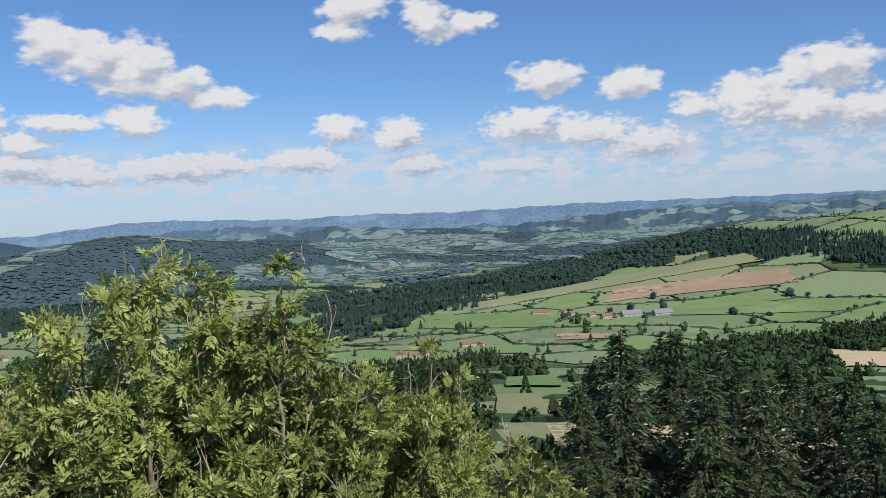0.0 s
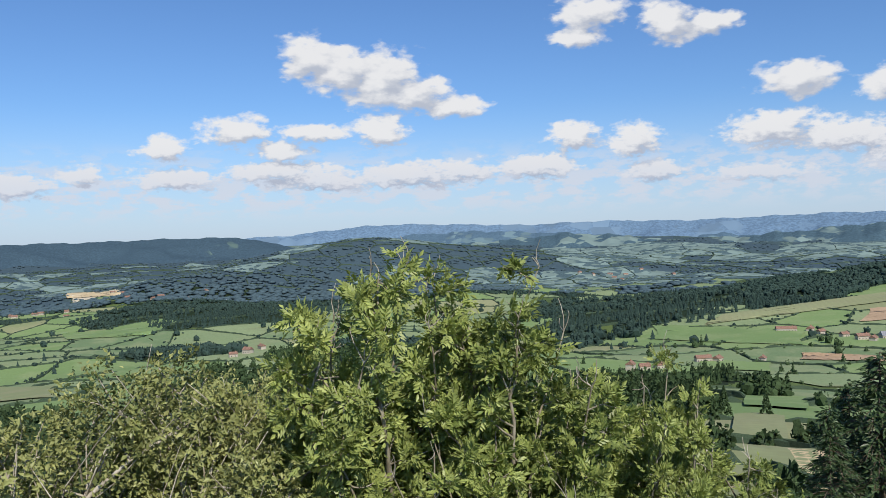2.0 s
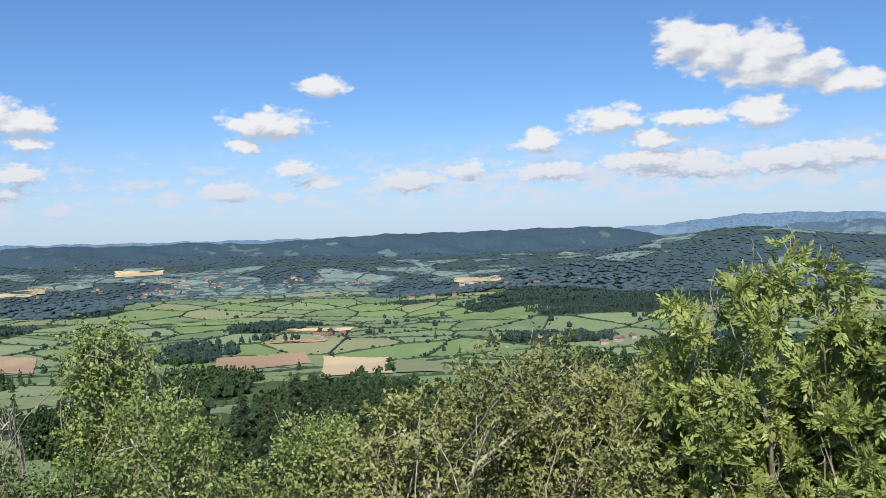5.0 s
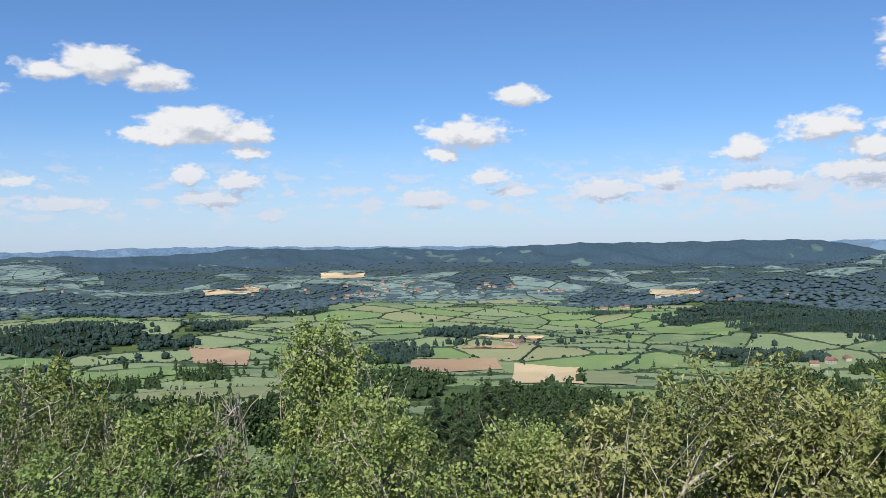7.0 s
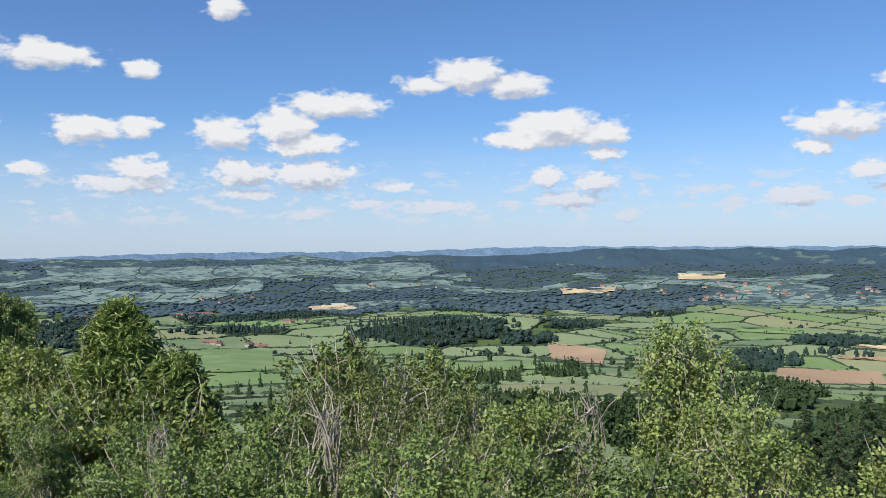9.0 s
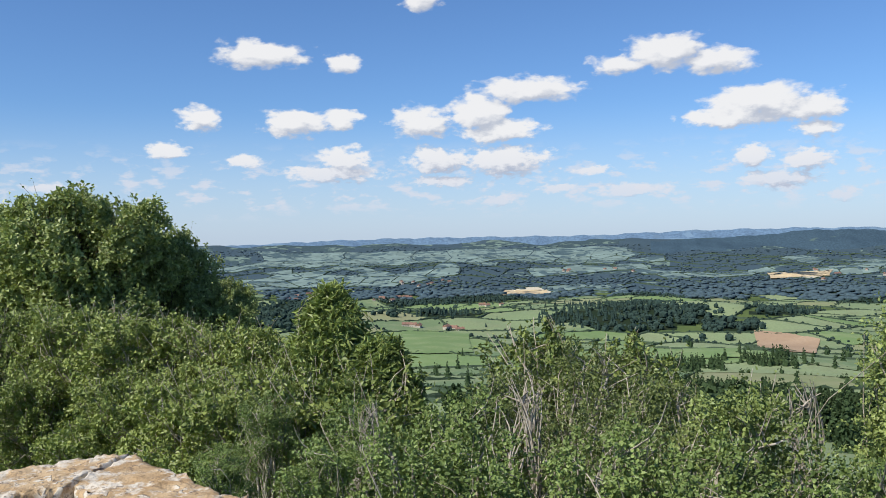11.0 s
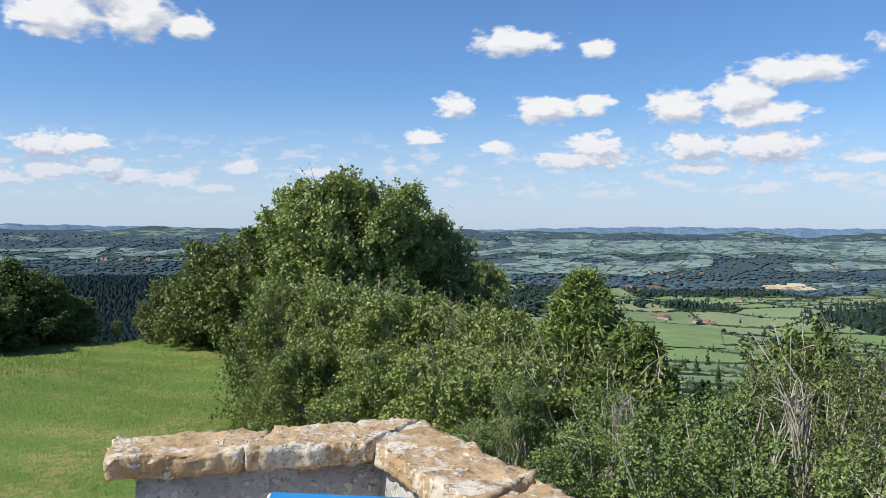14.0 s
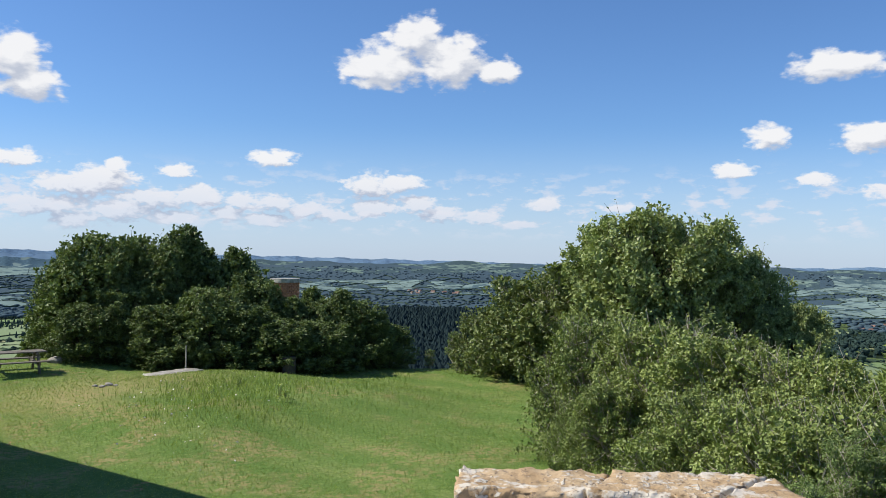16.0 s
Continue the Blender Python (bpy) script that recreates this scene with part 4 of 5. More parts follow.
def open_ash(seed, az, d, top_el, width, leaders=10, point=0.5):
    """A young ash: a few pale stems fanning up, side branches, and sprays of feathered leaves at their ends."""
    r = np.random.default_rng(seed)
    x, y = at(az, d)
    z0 = float(height(x, y)) - 0.15
    H = up_at(top_el, d) - z0
    lines, twigs, C, A, S, OUT = [], [], [], [], [], []
    spine = bent(r, np.zeros(3), np.array([0, 0, H * 0.72]), 12, 0.012)
    lines.append((spine, np.linspace(0.075, 0.035, 12)))
    crown = np.array([0, 0, H * 0.86])
    for i in range(leaders):
        ang = i * 2.4 + r.uniform(-.4, .4)
        q = math.sqrt((i + 0.3) / leaders)
        tip = np.array([width / 2 * q * math.cos(ang), width / 2 * q * math.sin(ang), H * (1.0 - 0.16 * point * q * q - 0.03 * r.random())])
        stem = bent(r, spine[r.integers(6, 11)], tip, 12, 0.07)
        lines.append((stem, np.linspace(0.026, 0.006, 12)))
        for b in range(15):
            u = 0.12 + 0.86 * (b + r.random()) / 15
            p0 = np.array([np.interp(u, np.linspace(0, 1, 12), stem[:, k]) for k in range(3)])
            side = r.normal(size=3) + (0, 0, 0.25)
            side[:2] += 0.5 * p0[:2]
            side /= np.linalg.norm(side)
            ln = r.uniform(0.20, 0.46) * (1.15 - 0.5 * u) * width / 2.0
            br = bent(r, p0, p0 + side * ln + (0, 0, 0.05), 6, 0.12)
            lines.append((br, np.linspace(0.010, 0.004, 6)))
            if r.random() < 0.16:
                continue
            for t in range(6):
                e0 = br[r.integers(2, 6)]
                dd = side * 0.7 + r.normal(size=3) * 0.6 + (0, 0, 0.25)
                dd /= np.linalg.norm(dd)
                e1 = e0 + dd * r.uniform(0.06, 0.16)
                if t % 2 == 0:
                    twigs.append((bent(r, e0, e1, 4, 0.08), np.linspace(0.005, 0.003, 4)))
                m = 5
                P = e0 + (e1 - e0) * r.uniform(0.3, 1.1, m)[:, None] + r.normal(size=(m, 3)) * 0.018
                C.append(P), A.append(dd * 0.7 + r.normal(size=(m, 3)) * 0.85 + (0, 0, 0.15)), S.append(r.uniform(0.075, 0.15, m)), OUT.append((P - crown) / (width / 2))
        for t in range(3):
            twigs.append((bent(r, stem[-1], stem[-1] + r.normal(size=3) * 0.06 + (0, 0, r.uniform(.05, .22)), 4, 0.1), np.linspace(0.006, 0.003, 4)))
    root = new("ash_tree", None)
    root.location = (x, y, z0)
    tv, tf = tubes(lines, 6)
    stem = mesh_object("trunk", tv, tf, M["bark"], root, True)
    tv, tf = tubes(twigs, 3)
    tagged(mesh_object("branch", tv, tf, M["twig"], stem, True), kind="stuff")
    lv, lf = leaves_mesh(r, np.concatenate(C), np.concatenate(A), np.concatenate(S), LEAF["ash"], np.concatenate(OUT))
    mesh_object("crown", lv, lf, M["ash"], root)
    root["tall"] = H
    return tagged(root, *LABELS["ash_tree"], "plants on the slope")


def at(az, d):
    return -math.sin(radians(az)) * d - 0.15, math.cos(radians(az)) * d - 0.15


def up_at(el, d):
    return EYE + d * math.tan(radians(el))


def grow(kind, seed, az, d, top_el, width, **more):
    x, y = at(az, d)
    return broadleaf(kind, seed, x, y, up_at(top_el, d), width, **more)


def again(ob, az, d, top_el, turn, spread=1.0):
    """A copy of a plant, turned and scaled to its new height."""
    x, y = at(az, d)
    z = float(height(x, y)) - 0.15
    zs = ob["tall"]
    s = (up_at(top_el, d) - z) / zs
    m = pose(x, y, z, 0, 0, turn) @ Matrix.Diagonal((s * spread, s * spread, s, 1))
    return copy_thing(ob, m)


def keep_height(ob, top_el, d):
    ob["tall"] = up_at(top_el, d) - ob.location.z
    return ob


# the slope below the platform, from east to west
ash = open_ash(3, 18.0, 7.2, -1.0, 1.8, 16, 1.1)
ash_thin = open_ash(5, 9.2, 7.0, -1.2, 1.6, 11, 1.7)
again(ash_thin, 0.2, 7.6, -7.2, 70, 0.75)
again(ash, 4.0, 8.2, -11.5, 140, 1.0)
again(ash, 13.8, 8.4, -7.0, 310, 1.0)
again(ash, 7.0, 8.6, -9.0, 30, 1.1)
again(ash_thin, 15.0, 6.6, -11.0, 160, 1.0)
again(ash, 1.5, 9.0, -12.2, 250, 1.1)
again(ash, 22.5, 8.0, -8.0, 250, 0.9)
again(ash, -3.0, 8.0, -13.2, 200, 1.1)
oak = keep_height(grow("oak_shrub", 11, 36.5, 8.0, -7.8, 2.9, lobes=20, low=0.42), -7.8, 8.0)
oak_low = keep_height(grow("oak_shrub", 12, 31.0, 7.4, -10.0, 2.2, lobes=14, low=0.3, profile="dome"), -10.0, 7.4)
again(oak_low, 41.5, 7.6, -11.2, 80)
again(oak, 26.3, 9.5, -9.4, 130, 0.7)
again(oak_low, 26.0, 6.8, -13.5, 200)
again(oak, 29.5, 10.5, -8.9, 300, 0.7)
maple = keep_height(grow("field_maple", 21, 63.6, 10.0, -5.0, 3.4, lobes=22, profile="spire", low=0.4, trunk=0.05), -5.0, 10.0)
maple_low = keep_height(grow("field_maple", 22, 55.5, 9.0, -9.8, 2.4, lobes=16, low=0.3), -9.8, 9.0)
again(maple_low, 68.5, 9.0, -9.6, 70)
again(maple_low, 51.0, 8.6, -11.8, 160)
again(maple_low, 60.0, 7.6, -11.8, 220)
again(maple, 46.5, 8.5, -12.2, 100, 0.9)
russet = keep_height(grow("russet_shrub", 31, 81.0, 12.0, -7.0, 3.0, lobes=22, low=0.3, lobe_size=0.19), -7.0, 12.0)
again(russet, 76.5, 10.5, -9.5, 90, 0.9)
again(russet, 86.0, 10.0, -9.3, 170, 0.9)
again(russet, 80.2, 8.6, -11.2, 20, 0.8)
again(russet, 73.0, 9.4, -11.5, 50, 0.8)
hazel = keep_height(grow("hazel_shrub", 41, 79.0, 7.4, -12.3, 2.2, lobes=16, low=0.3, profile="dome"), -12.3, 7.4)
for a, d, e, t in ((71.5, 7.3, -13.0, 30), (86.0, 7.6, -12.4, 90), (92.5, 7.8, -12.0, 150), (98.5, 8.0, -12.5, 210), (65.5, 7.4, -13.0, 280), (89.5, 9.5, -10.2, 330), (104.5, 8.6, -13.0, 60), (95.0, 9.8, -10.4, 120), (102.0, 10.5, -10.0, 20)):
    again(hazel, a, d, e, t)
chestnut = keep_height(grow("chestnut_tree", 51, 97.4, 14.0, -3.4, 5.6, lobes=84, profile="spire", low=0.5, lobe_size=0.065, leans=0.1), -3.9, 14.0)
again(chestnut, 94.2, 13.0, -7.6, 120, 1.0)

holly = keep_height(grow("hedge_shrub", 66, 82.6, 14.0, -6.0, 2.8, lobes=24, low=0.45, lobe_size=0.19), -6.0, 14.0)
again(holly, 78.8, 14.5, -7.0, 120)
dead = keep_height(grow("dead_shrub", 55, 80.5, 9.6, -9.4, 1.2, lobes=9, low=0.62, trunk=0.016, fork=0.9), -9.4, 9.6)
again(dead, 68.0, 12.0, -9.0, 60, 0.9)
again(dead, 96.0, 9.2, -10.6, 100, 0.8)

# the hedge along the lawn
hedge_shrub = keep_height(grow("hedge_shrub", 61, 112.5, 18.5, -4.0, 4.2, lobes=34, low=0.08, profile="dome", lobe_size=0.17), -4.0, 18.5)
for a, d, e, t, s in ((108.0, 17.0, -4.6, 80, 1.0), (104.0, 16.0, -5.4, 160, 1.0), (117.2, 20.5, -4.0, 200, .85), (100.5, 14.5, -7.0, 250, 1.0), (110.5, 14.5, -8.4, 310, 1.0), (105.5, 13.0, -8.8, 30, 1.0), (115.4, 17.6, -8.0, 100, .9), (118.0, 18.6, -9.2, 140, .6), (101.0, 12.0, -9.4, 55, 1.0), (97.0, 12.0, -8.8, 15, 1.0)):
    tagged(again(hedge_shrub, a, d, e, t, s), group="hedge beside the lawn")
tagged(hedge_shrub, group="hedge beside the lawn")
walnut = keep_height(grow("walnut_tree", 71, 112.9, 30.0, 2.8, 7.0, lobes=60, low=0.18, lobe_size=0.13, leans=0.3), 3.0, 30.0)
again(walnut, 108.6, 31.0, 0.6, 110, 0.85)
again(walnut, 104.6, 30.0, -2.6, 200, 0.8)
brown = keep_height(grow("thorn_shrub", 33, 120.6, 34.0, -1.7, 5.4, lobes=38, low=0.05, profile="dome", lobe_size=0.16), -1.7, 34.0)
again(brown, 117.8, 33.0, -0.8, 70)
again(brown, 123.2, 35.5, -3.6, 160, 1.1)
again(hazel, 125.6, 36.0, -5.0, 90, 1.6)
again(hazel, 127.3, 36.5, -6.2, 200, 1.8)

# the thicket beyond the lawn
thick = keep_height(grow("thicket_tree", 81, 148.3, 38.0, 1.1, 5.0, lobes=34, low=0.04, profile="dome", lobe_size=0.17), 1.1, 38.0)
thick_b = keep_height(grow("thicket_tree", 82, 143.2, 38.0, 1.5, 4.6, lobes=36, low=0.04, profile="spire", lobe_size=0.18), 1.5, 38.0)
for src, a, d, e, t, s in ((thick, 145.8, 39.0, 1.0, 60, .9), (thick_b, 140.6, 37.5, 0.2, 130, 1.0), (thick, 138.8, 36.5, -1.7, 210, 1.0), (thick_b, 136.2, 36.0, -2.9, 280, 1.4), (thick, 134.0, 36.5, -2.9, 20, 1.1), (thick, 132.4, 36.5, -3.0, 110, 1.3), (thick, 130.4, 37.0, -4.6, 150, 1.6), (thick_b, 144.8, 37.0, 0.3, 75, 1.1), (thick_b, 150.6, 39.5, -0.2, 75, 1.1), (thick, 139.6, 34.5, -3.4, 190, 1.6), (thick, 137.2, 34.2, -4.2, 10, 1.7), (thick, 144.6, 35.0, -3.3, 100, 1.6), (thick, 149.0, 36.0, -3.2, 10, 1.6), (thick, 134.6, 34.8, -4.4, 10, 1.7), (thick, 150.0, 38.5, -0.6, 320, .9),
                           (thick, 147.2, 38.5, -0.2, 15, 1.1), (thick_b, 142.2, 38.5, 0.4, 215, 1.2), (thick, 140.4, 38.0, -0.5, 95, 1.1), (thick, 139.4, 37.2, -1.5, 305, 1.0), (thick_b, 133.6, 36.8, -2.4, 45, 1.3), (thick, 131.4, 36.8, -4.0, 75, 1.3), (thick_b, 150.4, 38.6, -0.9, 20, 1.2), (thick, 136.6, 36.4, -3.0, 130, 1.2), (thick_b, 134.9, 37.0, -2.3, 250, 1.1), (thick, 141.8, 34.8, -2.2, 30, 1.2), (thick, 146.9, 36.5, -2.2, 250, 1.2)):
    again(src, a, d, e, t, s)

# ---------------------------------------------------------------- spruces below to the east


def spruce(seed, x, y, top, width):
    r = np.random.default_rng(seed)
    z0 = float(height(x, y)) - 0.3
    H = top - z0
    lines = [(np.array([(0, 0, H * t) for t in np.linspace(0, 1, 8)]), np.linspace(0.2, 0.02, 8))]
    C, A, S = [], [], []
    levels = 40
    for l in range(levels):
        h = 0.10 + 0.89 * l / levels
        L = width / 2 * (1 - h) ** 0.75 + 0.15
        for b in range(8):
            a = r.uniform(0, 6.283)
            ln = L * r.uniform(0.65, 1.15)
            d = np.array([math.cos(a), math.sin(a), 0])
            t = np.linspace(0, 1, 5)[:, None]
            p = np.array([0, 0, H * h + r.normal() * 0.2]) + d * ln * t + np.array([0, 0, 1]) * ln * (0.12 * t - 0.42 * t ** 2)
            lines.append((p, np.linspace(0.03, 0.008, 5)))
            m = int(10 + 26 * ln / (width / 2))
            u = r.uniform(0.15, 1.05, m)
            P = np.stack([np.interp(u, t[:, 0], p[:, k]) for k in range(3)], 1)
            side = np.cross(d, (0, 0, 1)) * r.choice([-1, 1], m)[:, None]
            C.append(P + r.normal(size=(m, 3)) * 0.07)
            A.append(side * r.uniform(.3, 1.0, m)[:, None] + d * 0.8 + (0, 0, -0.25) + r.normal(size=(m, 3)) * 0.25)
            S.append(r.uniform(0.28, 0.6, m) * (1.05 - 0.5 * u))
    root = new("spruce_tree", None)
    root.location = (x, y, z0)
    tv, tf = tubes(lines, 4)
    mesh_object("trunk", tv, tf, M["bark_dark"], root, True)
    lv, lf = leaves_mesh(r, np.concatenate(C), np.concatenate(A), np.concatenate(S), LEAF["sprig"])
    mesh_object("crown", lv, lf, M["needle"], root)
    root["tall"] = H
    return tagged(root, "tall dark green spruce with drooping branches", "tree", "spruces on the slope")


sx, sy = at(-11.6, 36)
sp_a = spruce(91, sx, sy, up_at(-7.8, 36), 8.4)
sx, sy = at(-14.8, 38)
sp_b = spruce(92, sx, sy, up_at(-7.6, 38), 8.0)
for src, a, d, e, t, s in ((sp_a, -18.4, 40, -8.9, 40, 1.0), (sp_b, -21.8, 43, -9.4, 100, 1.0), (sp_a, -25.0, 42, -10.3, 170, 1.0), (sp_b, -28.3, 44, -10.2, 230, 1.0), (sp_b, -8.8, 34, -11.0, 300, .9),
                           (sp_a, -23.5, 47, -10.0, 60, 1.1), (sp_b, -31, 40, -10, 90, 1.0), (sp_a, -9.9, 38, -9.7, 15, .9), (sp_b, -16.8, 35, -10.4, 75, 1.1), (sp_a, -20.1, 36, -10.9, 135, 1.1), (sp_a, -26.6, 36, -11.6, 255, 1.1), (sp_a, -29.5, 37, -11.6, 25, 1.1), (sp_a, 27.8, 70, -9.0, 20, 1.1), (sp_b, 30.5, 78, -8.9, 90, 1.0), (sp_a, 50.2, 95, -9.0, 20, 1.0), (sp_b, 49.0, 98, -8.9, 50, 1.0), (sp_a, 44.0, 90, -10.2, 50, 1.1), (sp_b, 53.8, 92, -9.9, 150, 1.1), (sp_a, 42.3, 84, -10.6, 0, 1.1), (sp_b, 45.8, 88, -10.3, 30, 1.1), (sp_a, 47.4, 84, -10.7, 70, 1.1), (sp_b, 52.0, 86, -10.6, 200, 1.1), (sp_a, 40.2, 90, -10.4, 260, 1.1), (sp_b, 34.0, 66, -8.7, 260, 1.0), (sp_a, 32.2, 60, -9.8, 160, 1.2)):
    again(src, a, d, e, t, s)

# ---------------------------------------------------------------- lawn
def lawn_material():
    m, k, p = material("mown_grass", 0.9, 0.15)
    pos = k.add("ShaderNodeNewGeometry").outputs["Position"]
    col = k.mix(k.ramp(k.noise(pos, 0.35, 4), 0.35, 0.65), (0.16, 0.255, 0.055), (0.255, 0.34, 0.09))
    col = k.mix(k.ramp(k.noise(k.vec("MULTIPLY", pos, (1.0, 0.35, 1.0)), 1.6, 5, 0.65), 0.45, 0.72, 0.0, 0.75), col, (0.33, 0.35, 0.125))
    col = k.mix(k.ramp(k.noise(pos, 2.6, 5, 0.7), 0.48, 0.62, 0.0, 0.55), col, (0.105, 0.185, 0.035))
    col = k.mix(k.ramp(k.noise(k.vec('ADD', pos, (5.0, 3.0, 0.0)), 7.0, 4, 0.7), 0.50, 0.66, 0.0, 0.5), col, (0.33, 0.35, 0.15))
    col = k.mix(k.ramp(k.noise(pos, 28, 4, 0.7), 0.3, 0.7, 0.0, 0.65), col, (0.10, 0.16, 0.03))
    wave = k.add("ShaderNodeTexWave")
    k.put(wave.inputs["Vector"], k.vec("MULTIPLY", pos, (0.86, -0.5, 0.0)))
    wave.inputs["Scale"].default_value, wave.inputs["Distortion"].default_value, wave.inputs["Detail"].default_value, wave.inputs["Detail Scale"].default_value = 0.16, 3.0, 3.0, 0.6
    col = k.mix(k.math("MULTIPLY", wave.outputs["Fac"], 0.8), col, (0.115, 0.205, 0.04))
    tuft = k.noise(k.vec("ADD", pos, (2.0, 9.0, 0.0)), 9.0, 3, 0.6)
    col = k.mix(k.ramp(tuft, 0.46, 0.62, 0.0, 0.52), col, (0.085, 0.155, 0.028))
    col = k.mix(k.ramp(tuft, 0.42, 0.30, 0.0, 0.4), col, (0.33, 0.40, 0.13))
    dry = k.math("MULTIPLY", k.ramp(k.noise(pos, 0.55, 3), 0.50, 0.66), k.ramp(k.noise(pos, 6, 4), 0.4, 0.6))
    col = k.mix(k.math("MULTIPLY", dry, 0.7), col, (0.36, 0.28, 0.13))
    worn = k.vec("LENGTH", k.vec("MULTIPLY_ADD", pos, (0.16, 0.26, 0.0), (2.55, 6.5, 0.0)))
    worn = k.ramp(k.math("ADD", worn, k.math("MULTIPLY", k.noise(pos, 1.1, 4, 0.65), 1.4)), 1.75, 0.95, 0.0, 0.5)
    col = k.mix(worn, col, (0.40, 0.32, 0.14))
    bare = k.math("MULTIPLY", k.ramp(k.noise(k.vec("ADD", pos, (13.0, 7.0, 0.0)), 0.8, 2), 0.70, 0.76), k.ramp(k.noise(pos, 9, 3), 0.45, 0.6))
    col = k.mix(bare, col, (0.42, 0.25, 0.13))
    k.put(p.inputs["Base Color"], col)
    b = k.add("ShaderNodeBump")
    b.inputs["Strength"].default_value, b.inputs["Distance"].default_value = 0.6, 0.05
    k.put(b.inputs["Height"], k.noise(pos, 45, 3, 0.7))
    k.put(p.inputs["Normal"], b.outputs[0])
    return m


M["lawn"] = lawn_material()
tagged(polar_sheet("lawn", 112, 300, 190, np.concatenate([np.linspace(3.2, 40, 90), np.linspace(41, 58, 12)]), lambda x, y: height(x, y) + 0.03, M["lawn"]),
       "sunny mown lawn with dry patches", "lawn", kind="structure")


def grass_material():
    return leaf_material("grass_blade", (0.19, 0.29, 0.06), (0.34, 0.41, 0.125), 0.5)


M["grass"] = grass_material()
g = np.random.default_rng(17)
n = 150000
ga, gr = np.radians(g.uniform(116, 156, n)), np.sqrt(g.uniform(10.5 ** 2, 37 ** 2, n))
gx, gy = -np.sin(ga) * gr, np.cos(ga) * gr
thick_grass = (np.sin(gx * 0.8 + 1) * np.sin(gy * 0.6) + 2.2 * g.random(n)) > 0.6
gx, gy, gr = gx[thick_grass], gy[thick_grass], gr[thick_grass]
n = len(gx)
gz = height(gx, gy) + 0.02
rank = np.exp(-((gx + 17.5) / 4.2) ** 2 - ((gy + 20.5) / 3.6) ** 2) > g.uniform(0.25, 0.9, n)
tall = g.uniform(0.025, 0.065, n) * (1 + 0.8 * (g.random(n) > 0.95)) * (1 + 1.6 * rank)
ang = g.uniform(0, 6.283, n)
tip = g.normal(size=(n, 2)) * 0.035
wide = (0.003 + 0.00026 * gr) * g.uniform(0.7, 1.5, n)
V = np.stack([np.column_stack([gx + wide * np.cos(ang), gy + wide * np.sin(ang), gz]), np.column_stack([gx - wide * np.cos(ang), gy - wide * np.sin(ang), gz]), np.column_stack([gx + tip[:, 0], gy + tip[:, 1], gz + tall])], 1).reshape(-1, 3)
tagged(mesh_object("grass", V, np.arange(3 * n).reshape(-1, 3), M["grass"]), "short grass blades on the lawn", "grass", kind="stuff")

# ---------------------------------------------------------------- platform and parapet


def stone_material(name, a, b, lichen, amount):
    m, k, p = material(name, 0.92, 0.15)
    pos = k.add("ShaderNodeNewGeometry").outputs["Position"]
    col = k.mix(k.ramp(k.noise(pos, 7, 5, 0.6), 0.35, 0.65), a, b)
    col = k.mix(k.ramp(k.noise(pos, 38, 5, 0.7), 0.5, 0.75, 0, 0.6), col, tuple(c * 0.4 for c in a))
    v = k.add("ShaderNodeTexVoronoi")
    k.put(v.inputs["Vector"], k.vec("ADD", pos, k.vec("MULTIPLY", k.noise(pos, 14, 3, 0.6, True), (0.12, 0.12, 0.12))))
    v.inputs["Scale"].default_value = 24
    spot = k.math("MULTIPLY", k.ramp(v.outputs["Distance"], 0.36, 0.28), k.ramp(k.noise(pos, 5.0, 3), 0.42, 0.52))
    patch = k.ramp(k.math("ADD", k.noise(pos, 9.0, 7, 0.7), amount), 0.50, 0.60)
    col = k.mix(k.math("MULTIPLY", k.math("MAXIMUM", spot, patch), 0.9), col, lichen)
    fleck = k.ramp(k.noise(pos, 42, 5, 0.7), 0.56, 0.64)
    col = k.mix(k.math("MULTIPLY", fleck, 0.75), col, (0.16, 0.12, 0.09))
    k.put(p.inputs["Base Color"], col)
    bmp = k.add("ShaderNodeBump")
    bmp.inputs["Strength"].default_value, bmp.inputs["Distance"].default_value = 0.9, 0.012
    k.put(bmp.inputs["Height"], k.math("ADD", k.noise(pos, 26, 6, 0.65), k.math("MULTIPLY", spot, 0.4)))
    k.put(p.inputs["Normal"], bmp.outputs[0])
    return m


M["coping"] = stone_material("lichened_sandstone", (0.40, 0.27, 0.14), (0.54, 0.40, 0.24), (0.66, 0.61, 0.51), 0.0)
M["render"] = stone_material("grey_render", (0.40, 0.39, 0.37), (0.50, 0.49, 0.46), (0.62, 0.61, 0.57), -0.04)
M["masonry"] = stone_material("rubble_masonry", (0.36, 0.27, 0.18), (0.46, 0.36, 0.25), (0.6, 0.57, 0.5), -0.08)

# inner line of the parapet on plan, from its open end round to the east
LINE = [(-2.14, -1.82), (-2.50, -1.19), (-1.44, -0.20), (-0.70, 0.98), (0.50, 1.22), (1.30, 0.40)]
WIDE = 0.25


def offset_line(line, d):
    out = []
    for i, p in enumerate(line):
        p = Vector(p)
        dirs = []
        if i:
            dirs.append((p - Vector(line[i - 1])).normalized())
        if i < len(line) - 1:
            dirs.append((Vector(line[i + 1]) - p).normalized())
        nrm = [Vector((-q.y, q.x)) for q in dirs]
        b = sum(nrm, Vector((0, 0))).normalized()
        out.append(p + b * d / max(0.4, b.dot(nrm[0])))
    return out


